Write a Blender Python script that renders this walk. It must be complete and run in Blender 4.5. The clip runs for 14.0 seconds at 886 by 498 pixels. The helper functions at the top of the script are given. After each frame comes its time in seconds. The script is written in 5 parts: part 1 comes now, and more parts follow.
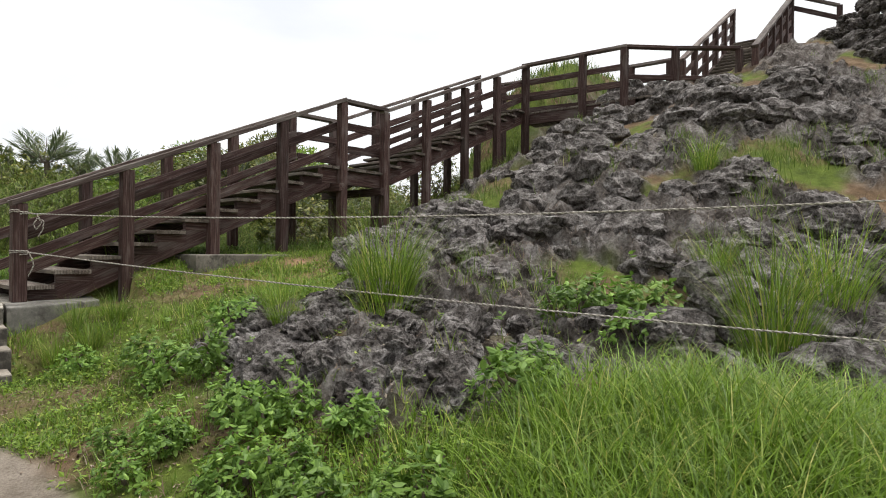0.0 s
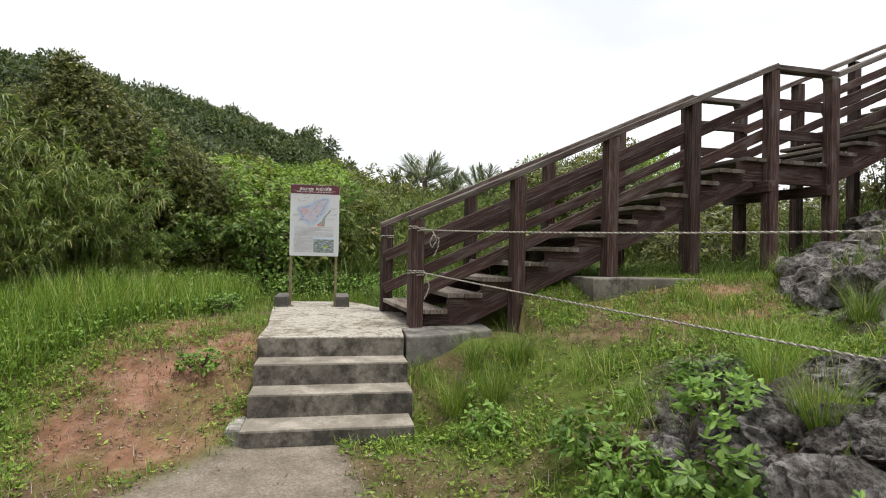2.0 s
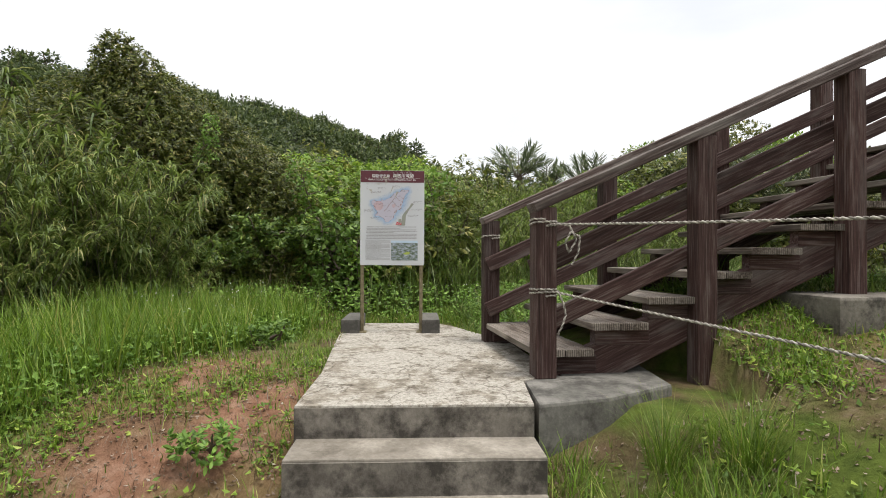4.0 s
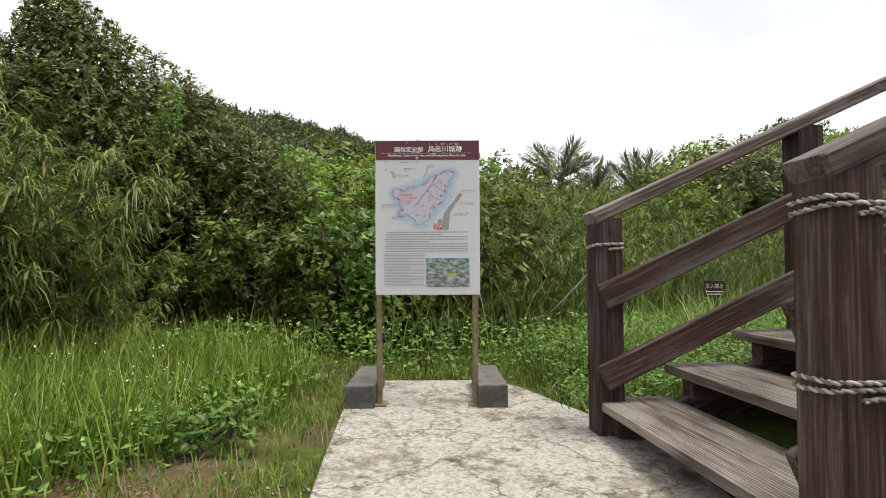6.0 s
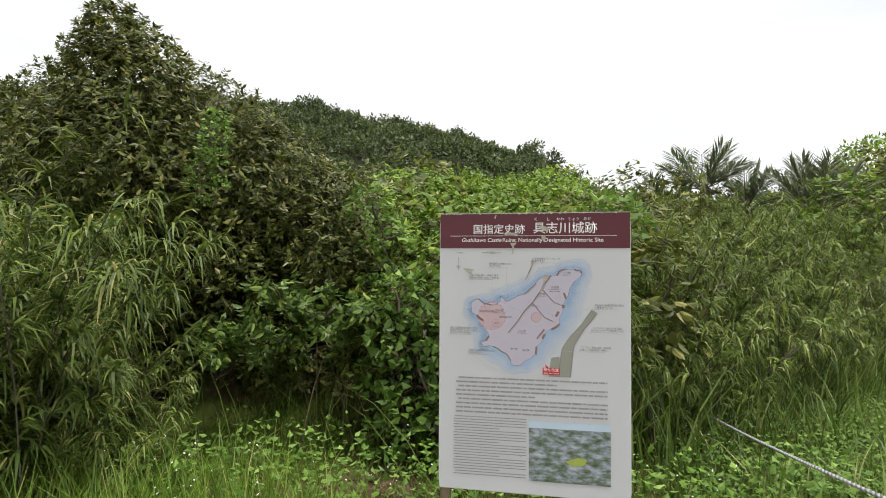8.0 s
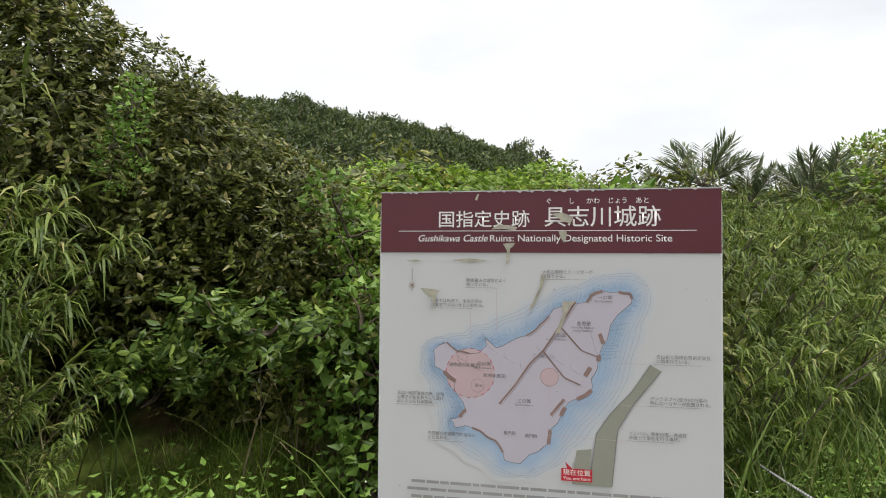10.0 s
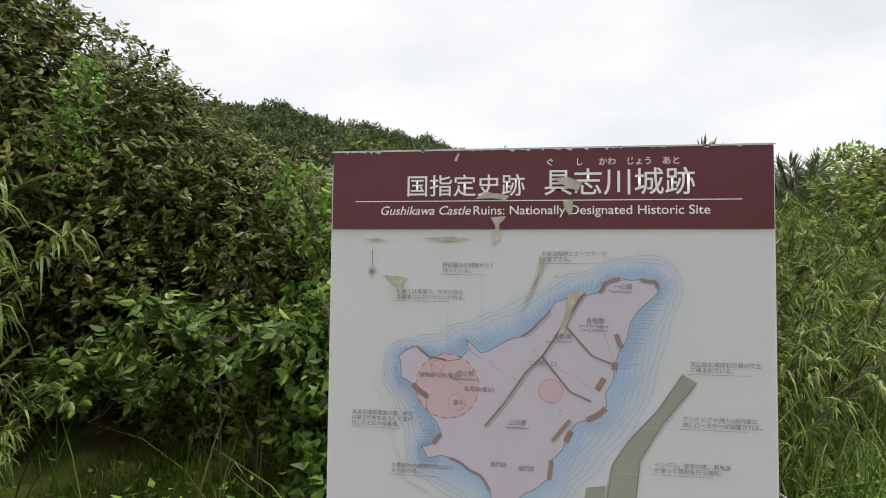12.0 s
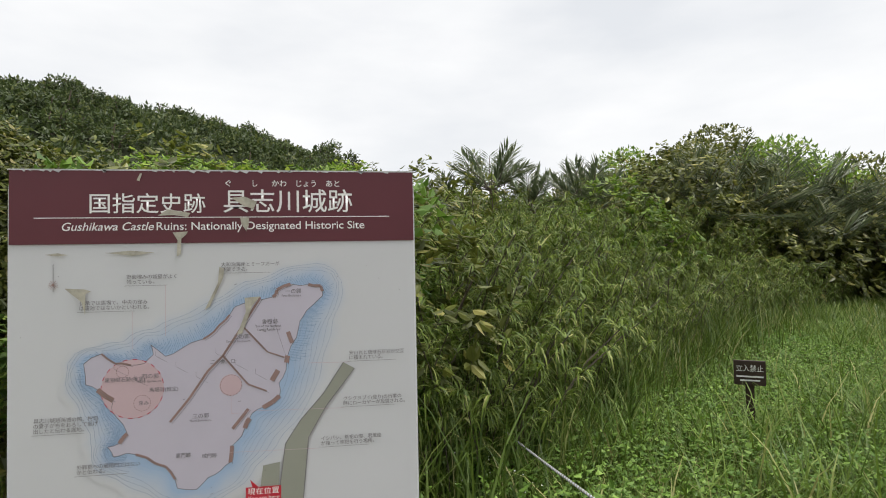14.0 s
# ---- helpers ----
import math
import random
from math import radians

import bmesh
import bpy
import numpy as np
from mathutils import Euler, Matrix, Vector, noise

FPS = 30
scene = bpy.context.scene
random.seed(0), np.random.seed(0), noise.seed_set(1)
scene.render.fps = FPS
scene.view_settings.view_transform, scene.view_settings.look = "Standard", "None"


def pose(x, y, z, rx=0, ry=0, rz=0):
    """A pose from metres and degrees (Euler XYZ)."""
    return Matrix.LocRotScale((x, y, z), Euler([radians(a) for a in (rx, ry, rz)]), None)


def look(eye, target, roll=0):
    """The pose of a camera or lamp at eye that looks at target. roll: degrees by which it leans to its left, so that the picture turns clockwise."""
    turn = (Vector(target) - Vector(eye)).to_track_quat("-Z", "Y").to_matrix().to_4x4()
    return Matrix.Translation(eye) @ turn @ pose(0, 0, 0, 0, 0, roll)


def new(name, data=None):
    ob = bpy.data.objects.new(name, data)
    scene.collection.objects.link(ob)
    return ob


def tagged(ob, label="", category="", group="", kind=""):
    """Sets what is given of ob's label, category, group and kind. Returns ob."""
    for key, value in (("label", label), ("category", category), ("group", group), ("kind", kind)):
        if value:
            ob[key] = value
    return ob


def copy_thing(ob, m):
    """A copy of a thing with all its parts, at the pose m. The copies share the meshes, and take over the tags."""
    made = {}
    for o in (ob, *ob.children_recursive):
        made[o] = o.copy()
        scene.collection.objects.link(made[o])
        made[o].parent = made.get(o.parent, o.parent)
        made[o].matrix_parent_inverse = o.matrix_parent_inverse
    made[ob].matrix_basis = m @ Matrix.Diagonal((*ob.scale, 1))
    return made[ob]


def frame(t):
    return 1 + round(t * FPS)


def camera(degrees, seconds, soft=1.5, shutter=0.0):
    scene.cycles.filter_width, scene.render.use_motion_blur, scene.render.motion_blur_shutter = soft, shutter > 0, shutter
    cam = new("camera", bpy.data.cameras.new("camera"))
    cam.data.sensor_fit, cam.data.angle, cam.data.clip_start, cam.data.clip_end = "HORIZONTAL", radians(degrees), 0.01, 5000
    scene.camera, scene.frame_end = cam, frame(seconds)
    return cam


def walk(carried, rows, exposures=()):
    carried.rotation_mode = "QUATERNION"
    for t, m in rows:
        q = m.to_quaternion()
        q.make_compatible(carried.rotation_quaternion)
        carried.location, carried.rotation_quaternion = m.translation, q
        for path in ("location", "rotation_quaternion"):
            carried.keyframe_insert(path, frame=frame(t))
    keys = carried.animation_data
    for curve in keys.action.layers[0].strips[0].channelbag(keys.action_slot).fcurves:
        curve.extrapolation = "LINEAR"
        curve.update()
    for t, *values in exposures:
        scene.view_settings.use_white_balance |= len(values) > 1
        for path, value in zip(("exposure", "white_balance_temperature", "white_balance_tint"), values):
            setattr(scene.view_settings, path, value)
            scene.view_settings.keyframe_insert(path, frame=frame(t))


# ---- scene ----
cam = camera(75.6, 14.0, soft=1.0)
METRES, EYE, TILT, LEAN, TURN = 9.6, 1.5, 0.0, 0.0, 43.0
PATH = [
    (0, (0.033, 0.272, 1.317), (-1.422, 1.645, 1.315), 0.6),
    (0.5, (-0.479, 0.292, 1.337), (-2.226, 1.266, 1.33), 0.9),
    (1, (-1.002, 0.359, 1.355), (-2.871, 1.073, 1.359), 1.0),
    (1.5, (-1.549, 0.371, 1.402), (-3.48, 0.89, 1.403), 0.8),
    (2, (-2.078, 0.335, 1.424), (-4.04, 0.724, 1.44), 1.2),
    (2.5, (-2.624, 0.355, 1.434), (-4.599, 0.666, 1.456), 0.7),
    (3, (-3.154, 0.355, 1.449), (-5.141, 0.583, 1.473), 0.6),
    (3.2, (-3.324, 0.386, 1.467), (-5.315, 0.582, 1.483), 0.6),
    (5.3, (-5.652, 0.307, 1.453), (-7.651, 0.317, 1.512), -0.2),
    (5.5, (-5.843, 0.185, 1.474), (-7.842, 0.226, 1.521), -0.1),
    (6, (-6.41, 0.183, 1.527), (-8.409, 0.206, 1.589), -0.3),
    (6.5, (-6.845, 0.176, 1.716), (-8.84, 0.043, 1.771), 0.0),
    (7, (-7.223, 0.201, 1.845), (-9.204, -0.065, 1.904), 0.4),
    (7.2, (-7.359, 0.215, 1.932), (-9.334, -0.094, 1.994), 0.2),
    (9.3, (-8.609, 0.112, 2.186), (-10.566, -0.297, 2.238), 0.4),
    (9.5, (-8.635, 0.095, 2.171), (-10.598, -0.283, 2.242), 0.4),
    (10, (-8.807, 0.131, 2.162), (-10.776, -0.215, 2.215), 0.4),
    (10.5, (-8.947, 0.158, 2.141), (-10.918, -0.176, 2.19), 0.4),
    (11, (-9.036, 0.117, 2.125), (-11.011, -0.192, 2.193), 0.5),
    (11.5, (-9.071, 0.099, 2.117), (-11.048, -0.191, 2.204), 0.6),
    (12, (-9.063, 0.103, 2.119), (-11.041, -0.175, 2.203), 0.6),
    (12.5, (-9.046, 0.112, 2.124), (-11.026, -0.162, 2.196), 0.6),
    (13, (-9.027, 0.122, 2.111), (-11.010, -0.132, 2.184), 0.5),
    (13.5, (-9.017, 0.194, 2.115), (-11.009, 0.03, 2.177), 0.3),
    (13.7, (-8.985, 0.251, 2.126), (-10.983, 0.202, 2.192), -0.4),
    (14, (-8.922, 0.345, 2.139), (-10.897, 0.654, 2.199), -1.1),
]
walk(cam, [(t, look(eye, target, roll)) for t, eye, target, roll in PATH], [(0, 0.38), (7.2, 0.38), (9.5, 0.32), (11.5, 0.2), (14, 0.16)])

# ---- light ----
world = bpy.data.worlds.new("overcast_sky")
scene.world = world
world.use_nodes = True
wn, wl = world.node_tree.nodes, world.node_tree.links
wn.clear()
w_out = wn.new("ShaderNodeOutputWorld")
w_bg = wn.new("ShaderNodeBackground")
w_sky = wn.new("ShaderNodeTexSky")
w_sky.sky_type, w_sky.sun_disc = "NISHITA", False
w_sky.sun_elevation, w_sky.sun_rotation = radians(74), radians(19)
w_mul = wn.new("ShaderNodeMix")
w_mul.data_type, w_mul.blend_type = "RGBA", "MULTIPLY"
w_mul.inputs["Factor"].default_value = 1.0
w_mul.inputs["B"].default_value = (0.1, 0.1, 0.1, 1)
w_coord = wn.new("ShaderNodeTexCoord")
w_map = wn.new("ShaderNodeMapping")
w_map.inputs["Scale"].default_value = (1.0, 1.0, 3.2)
w_noise = wn.new("ShaderNodeTexNoise")
w_noise.inputs["Scale"].default_value = 1.7
w_noise.inputs["Detail"].default_value = 6.0
w_noise.inputs["Roughness"].default_value = 0.5
w_ramp = wn.new("ShaderNodeValToRGB")
w_ramp.color_ramp.elements[0].position = 0.34
w_ramp.color_ramp.elements[0].color = (0.80, 0.82, 0.85, 1)
w_ramp.color_ramp.elements[1].position = 0.6
w_ramp.color_ramp.elements[1].color = (1.0, 1.0, 1.0, 1)
w_mix = wn.new("ShaderNodeMix")
w_mix.data_type = "RGBA"
w_mix.inputs["Factor"].default_value = 0.93
wl.new(w_coord.outputs["Generated"], w_map.inputs["Vector"])
wl.new(w_map.outputs["Vector"], w_noise.inputs["Vector"])
wl.new(w_noise.outputs["Fac"], w_ramp.inputs["Fac"])
wl.new(w_sky.outputs["Color"], w_mul.inputs["A"])
wl.new(w_mul.outputs["Result"], w_mix.inputs["A"])
wl.new(w_ramp.outputs["Color"], w_mix.inputs["B"])
wl.new(w_mix.outputs["Result"], w_bg.inputs["Color"])
w_bg.inputs["Strength"].default_value = 0.94
wl.new(w_bg.outputs["Background"], w_out.inputs["Surface"])

sun = new("sun", bpy.data.lights.new("sun", "SUN"))
sun.data.energy, sun.data.angle, sun.data.color = 3.0, radians(22), (1.0, 0.97, 0.92)
sun.matrix_world = look((1.5, 4.3, 16), (0, 0, 0))
scene.view_settings.exposure = 0.38


# ---- materials ----
def material(name, rough=0.8, metal=0.0, spec=0.3):
    m = bpy.data.materials.new(name)
    m.use_nodes = True
    b = m.node_tree.nodes["Principled BSDF"]
    b.inputs["Roughness"].default_value = rough
    b.inputs["Metallic"].default_value = metal
    b.inputs["Specular IOR Level"].default_value = spec
    return m, m.node_tree.nodes, m.node_tree.links, b


def noise_node(n, l, coord, scale, detail=4.0, rough=0.55, stretch=None):
    t = n.new("ShaderNodeTexNoise")
    t.inputs["Scale"].default_value, t.inputs["Detail"].default_value = scale, detail
    t.inputs["Roughness"].default_value = rough
    if stretch:
        mp = n.new("ShaderNodeMapping")
        mp.inputs["Scale"].default_value = stretch
        l.new(coord, mp.inputs["Vector"])
        coord = mp.outputs["Vector"]
    l.new(coord, t.inputs["Vector"])
    return t.outputs["Fac"]


def ramp_node(n, l, fac, stops):
    r = n.new("ShaderNodeValToRGB")
    e = r.color_ramp.elements
    while len(e) < len(stops):
        e.new(0.5)
    for i, (p, c) in enumerate(stops):
        e[i].position, e[i].color = p, (*c, 1)
    l.new(fac, r.inputs["Fac"])
    return r.outputs["Color"]


def mix_node(n, l, fac, a, b, blend="MIX"):
    m = n.new("ShaderNodeMix")
    m.data_type, m.blend_type = "RGBA", blend
    for sock, v in (("Factor", fac), ("A", a), ("B", b)):
        if isinstance(v, (int, float)):
            m.inputs[sock].default_value = v
        elif isinstance(v, tuple):
            m.inputs[sock].default_value = (*v, 1)
        else:
            l.new(v, m.inputs[sock])
    return m.outputs["Result"]


def bump_node(n, l, b, height, strength, distance):
    bp = n.new("ShaderNodeBump")
    bp.inputs["Strength"].default_value, bp.inputs["Distance"].default_value = strength, distance
    l.new(height, bp.inputs["Height"])
    l.new(bp.outputs["Normal"], b.inputs["Normal"])


def coord_node(n, kind="Object"):
    return n.new("ShaderNodeTexCoord").outputs[kind]


def wood(name, dark, mid, grey, grey_pos, grooved=False):
    m, n, l, b = material(name, 0.75, 0, 0.25)
    c = coord_node(n)
    info = n.new("ShaderNodeObjectInfo")
    add = n.new("ShaderNodeVectorMath")
    add.operation = "ADD"
    sc = n.new("ShaderNodeVectorMath")
    sc.operation = "SCALE"
    sc.inputs["Scale"].default_value = 37.0
    comb = n.new("ShaderNodeCombineXYZ")
    for k in range(3):
        l.new(info.outputs["Random"], comb.inputs[k])
    l.new(comb.outputs[0], sc.inputs[0])
    l.new(c, add.inputs[0])
    l.new(sc.outputs[0], add.inputs[1])
    v = add.outputs[0]
    grain = noise_node(n, l, v, 1.0, 6, 0.65, (3.0, 75.0, 75.0))
    blotch = noise_node(n, l, v, 1.0, 4, 0.6, (1.6, 7.0, 7.0))
    base = ramp_node(n, l, grain, [(0.32, dark), (0.52, mid), (0.72, grey)])
    worn = ramp_node(n, l, blotch, [(grey_pos, (0, 0, 0)), (grey_pos + 0.2, (1, 1, 1))])
    grey_c = ramp_node(n, l, grain, [(0.3, tuple(0.55 * x for x in grey)), (0.65, grey)])
    col = mix_node(n, l, worn, base, grey_c)
    tone = n.new("ShaderNodeMapRange")
    tone.inputs["To Min"].default_value, tone.inputs["To Max"].default_value = 0.7, 1.25
    l.new(info.outputs["Random"], tone.inputs["Value"])
    bc = n.new("ShaderNodeVectorMath")
    bc.operation = "SCALE"
    l.new(col, bc.inputs[0])
    l.new(tone.outputs[0], bc.inputs["Scale"])
    l.new(bc.outputs[0], b.inputs["Base Color"])
    if grooved:
        sep = n.new("ShaderNodeSeparateXYZ")
        l.new(c, sep.inputs[0])
        sn = n.new("ShaderNodeMath")
        sn.operation = "SINE"
        mu = n.new("ShaderNodeMath")
        mu.operation = "MULTIPLY"
        mu.inputs[1].default_value = 6.2832 / 0.015
        l.new(sep.outputs["Y"], mu.inputs[0])
        l.new(mu.outputs[0], sn.inputs[0])
        g2 = ramp_node(n, l, sn.outputs[0], [(0.0, (0.35, 0.33, 0.32)), (0.35, (1, 1, 1))])
        l.new(mix_node(n, l, 0.8, bc.outputs[0], g2, "MULTIPLY"), b.inputs["Base Color"])
        bump_node(n, l, b, g2, 0.7, 0.004)
        return m
    bump_node(n, l, b, grain, 0.8, 0.006)
    return m


WOOD = wood("weathered_red_brown_timber", (0.022, 0.012, 0.010), (0.062, 0.032, 0.027), (0.15, 0.12, 0.108), 0.52)
WOOD_TOP = wood("sun_greyed_timber", (0.03, 0.02, 0.017), (0.085, 0.058, 0.05), (0.22, 0.19, 0.17), 0.42)
WOOD_TREAD = wood("worn_tread_timber", (0.035, 0.024, 0.018), (0.11, 0.082, 0.065), (0.3, 0.26, 0.22), 0.38, True)


def concrete(name, a, bcol, stain, bumps=0.5):
    m, n, l, b = material(name, 0.88, 0, 0.2)
    c = coord_node(n)
    big = noise_node(n, l, c, 2.2, 8, 0.65)
    fine = noise_node(n, l, c, 38, 6, 0.7)
    streak = noise_node(n, l, c, 4.5, 9, 0.72)
    col = ramp_node(n, l, big, [(0.35, a), (0.62, bcol)])
    col = mix_node(n, l, ramp_node(n, l, streak, [(0.44, (0, 0, 0)), (0.6, (0.85, 0.85, 0.85))]), col, stain)
    col = mix_node(n, l, 0.45, col, ramp_node(n, l, fine, [(0.3, (0.3, 0.3, 0.3)), (0.7, (1, 1, 1))]), "MULTIPLY")
    l.new(col, b.inputs["Base Color"])
    bump_node(n, l, b, fine, bumps, 0.006)
    return m


CONC = concrete("weathered_concrete", (0.30, 0.28, 0.25), (0.55, 0.52, 0.47), (0.17, 0.155, 0.135))
CONC_TOP = concrete("pale_concrete_top", (0.14, 0.12, 0.095), (0.40, 0.36, 0.305), (0.21, 0.185, 0.15))
def crusted():
    """Concrete with a pale flaking crust, dirt between, and fine cracks."""
    m, n, l, b = material("crusted_concrete_top", 0.9, 0, 0.2)
    c = coord_node(n)
    big = noise_node(n, l, c, 1.7, 9, 0.68)
    fine = noise_node(n, l, c, 45, 7, 0.75)
    crumb = noise_node(n, l, c, 9, 9, 0.78)
    soil = ramp_node(n, l, crumb, [(0.36, (0.13, 0.11, 0.088)), (0.5, (0.26, 0.23, 0.185)), (0.62, (0.35, 0.315, 0.26))])
    crust = ramp_node(n, l, fine, [(0.3, (0.24, 0.22, 0.185)), (0.6, (0.43, 0.40, 0.35))])
    mask = mix_node(n, l, 0.5, big, crumb)
    col = mix_node(n, l, ramp_node(n, l, mask, [(0.455, (0, 0, 0)), (0.5, (1, 1, 1))]), soil, crust)
    vor = n.new("ShaderNodeTexVoronoi")
    vor.feature = "DISTANCE_TO_EDGE"
    vor.inputs["Scale"].default_value = 1.9
    wob = n.new("ShaderNodeTexNoise")
    wob.inputs["Scale"].default_value, wob.inputs["Detail"].default_value = 3.5, 6
    l.new(c, wob.inputs["Vector"])
    mv = n.new("ShaderNodeVectorMath")
    mv.operation = "MULTIPLY_ADD"
    mv.inputs[1].default_value = (0.5, 0.5, 0.5)
    l.new(wob.outputs["Color"], mv.inputs[0])
    l.new(c, mv.inputs[2])
    l.new(mv.outputs[0], vor.inputs["Vector"])
    crack = ramp_node(n, l, vor.outputs["Distance"], [(0.0, (0.3, 0.27, 0.23)), (0.02, (1, 1, 1))])
    col = mix_node(n, l, 0.8, col, crack, "MULTIPLY")
    col = mix_node(n, l, 0.5, col, ramp_node(n, l, fine, [(0.36, (0.35, 0.33, 0.31)), (0.52, (1, 1, 1))]), "MULTIPLY")
    l.new(col, b.inputs["Base Color"])
    bump_node(n, l, b, mask, 0.6, 0.012)
    return m


CRUST = crusted()
# Stain and the upright faces' shade share this colour; footing pads use it too.
CONC_RISER = concrete("shade_and_stain_riser_concrete", (0.10, 0.088, 0.074), (0.30, 0.27, 0.23), (0.045, 0.04, 0.034))
CONC_DARK = concrete("dark_stained_concrete", (0.12, 0.115, 0.10), (0.26, 0.245, 0.22), (0.07, 0.065, 0.058))


def rock_material():
    m, n, l, b = material("grey_karst_limestone", 0.95, 0, 0.2)
    c = n.new("ShaderNodeNewGeometry").outputs["Position"]
    a = noise_node(n, l, c, 5.5, 9, 0.72)
    f = noise_node(n, l, c, 30, 8, 0.8)
    pit = noise_node(n, l, c, 13, 6, 0.7)
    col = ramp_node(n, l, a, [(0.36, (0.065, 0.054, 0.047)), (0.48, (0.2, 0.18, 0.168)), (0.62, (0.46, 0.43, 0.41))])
    # Shade in pores and pits is multiplied into the colour, following the bump.
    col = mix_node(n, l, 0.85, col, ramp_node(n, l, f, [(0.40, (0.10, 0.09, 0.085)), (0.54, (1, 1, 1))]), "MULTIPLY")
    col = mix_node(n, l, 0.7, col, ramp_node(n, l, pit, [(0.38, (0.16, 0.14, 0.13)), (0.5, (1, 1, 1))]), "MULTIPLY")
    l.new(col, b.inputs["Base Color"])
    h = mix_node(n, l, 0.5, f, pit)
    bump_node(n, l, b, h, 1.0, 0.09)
    return m


ROCK = rock_material()


def ground_material():
    m, n, l, b = material("grassy_soil", 0.95, 0, 0.1)
    c = coord_node(n)
    big = noise_node(n, l, c, 0.9, 6, 0.6)
    mid = noise_node(n, l, c, 5.0, 8, 0.7)
    fine = noise_node(n, l, c, 55, 5, 0.7)
    soil = ramp_node(n, l, mid, [(0.3, (0.07, 0.045, 0.025)), (0.55, (0.17, 0.115, 0.07)), (0.75, (0.27, 0.2, 0.14))])
    green = ramp_node(n, l, mid, [(0.3, (0.05, 0.07, 0.015)), (0.6, (0.12, 0.16, 0.03))])
    col = mix_node(n, l, ramp_node(n, l, big, [(0.44, (0, 0, 0)), (0.58, (1, 1, 1))]), green, soil)
    at = n.new("ShaderNodeAttribute")
    at.attribute_name = "cover"
    sep = n.new("ShaderNodeSeparateColor")
    l.new(at.outputs["Color"], sep.inputs[0])
    red = ramp_node(n, l, mid, [(0.3, (0.14, 0.07, 0.04)), (0.52, (0.28, 0.15, 0.095)), (0.72, (0.42, 0.27, 0.19))])
    a = noise_node(n, l, c, 4.5, 9, 0.72)
    f = noise_node(n, l, c, 30, 8, 0.75)
    rock = ramp_node(n, l, a, [(0.36, (0.052, 0.043, 0.037)), (0.48, (0.165, 0.143, 0.128)), (0.64, (0.37, 0.345, 0.325))])
    rock = mix_node(n, l, 0.75, rock, ramp_node(n, l, f, [(0.36, (0.18, 0.17, 0.17)), (0.62, (1, 1, 1))]), "MULTIPLY")
    path = ramp_node(n, l, mid, [(0.3, (0.2, 0.165, 0.13)), (0.7, (0.40, 0.345, 0.285))])
    path = mix_node(n, l, 0.55, path, ramp_node(n, l, fine, [(0.35, (0.35, 0.33, 0.31)), (0.6, (1, 1, 1))]), "MULTIPLY")
    col = mix_node(n, l, sep.outputs["Green"], col, red)
    col = mix_node(n, l, sep.outputs["Red"], col, rock)
    col = mix_node(n, l, sep.outputs["Blue"], col, path)
    l.new(col, b.inputs["Base Color"])
    bump_node(n, l, b, f, 1.0, 0.03)
    return m


GROUND = ground_material()


def leaf_material(name, a, bcol, c2, rough=0.5, trans=0.33):
    m, n, l, b = material(name, rough, 0, 0.35)
    geo = n.new("ShaderNodeNewGeometry")
    info = n.new("ShaderNodeObjectInfo")
    mid = tuple((p + q) / 2 for p, q in zip(a, bcol))
    col = ramp_node(n, l, geo.outputs["Random Per Island"], [(0.0, a), (0.5, mid), (0.86, bcol), (0.97, c2)])
    tone = n.new("ShaderNodeMapRange")
    tone.inputs["To Min"].default_value, tone.inputs["To Max"].default_value = 0.78, 1.25
    l.new(info.outputs["Random"], tone.inputs["Value"])
    sc = n.new("ShaderNodeVectorMath")
    sc.operation = "SCALE"
    l.new(col, sc.inputs[0])
    l.new(tone.outputs[0], sc.inputs["Scale"])
    l.new(sc.outputs[0], b.inputs["Base Color"])
    tr = n.new("ShaderNodeBsdfTranslucent")
    l.new(sc.outputs[0], tr.inputs["Color"])
    ms = n.new("ShaderNodeMixShader")
    ms.inputs[0].default_value = trans
    l.new(b.outputs[0], ms.inputs[1])
    l.new(tr.outputs[0], ms.inputs[2])
    l.new(ms.outputs[0], n["Material Output"].inputs["Surface"])
    return m


LEAF_BRIGHT = leaf_material("bright_green_leaves", (0.082, 0.156, 0.019), (0.232, 0.351, 0.039), (0.410, 0.494, 0.091))
LEAF_DARK = leaf_material("dark_olive_leaves", (0.05, 0.062, 0.014), (0.17, 0.19, 0.036), (0.36, 0.33, 0.10), 0.42)
LEAF_OLIVE = leaf_material("olive_bush_leaves", (0.045, 0.058, 0.014), (0.2, 0.235, 0.04), (0.40, 0.35, 0.13), 0.4)
LEAF_DEEP = leaf_material("deep_green_leaves", (0.045, 0.085, 0.018), (0.13, 0.2, 0.035), (0.26, 0.34, 0.07), 0.42)
LEAF_VINE = leaf_material("vine_leaves", (0.072, 0.144, 0.022), (0.182, 0.299, 0.050), (0.266, 0.399, 0.089))
BLADE = leaf_material("fresh_grass_blades", (0.07, 0.125, 0.014), (0.19, 0.30, 0.032), (0.36, 0.36, 0.10))
BLADE_DULL = leaf_material("mixed_grass_blades", (0.06, 0.105, 0.018), (0.165, 0.24, 0.042), (0.34, 0.33, 0.13))
CANE = leaf_material("soft_cane_leaves", (0.065, 0.105, 0.02), (0.2, 0.265, 0.045), (0.36, 0.36, 0.13))
BAMBOO = leaf_material("reed_leaves", (0.075, 0.12, 0.026), (0.23, 0.30, 0.06), (0.46, 0.42, 0.17), 0.45)
PALM = leaf_material("grey_green_fronds", (0.081, 0.110, 0.055), (0.185, 0.220, 0.121), (0.347, 0.363, 0.242))
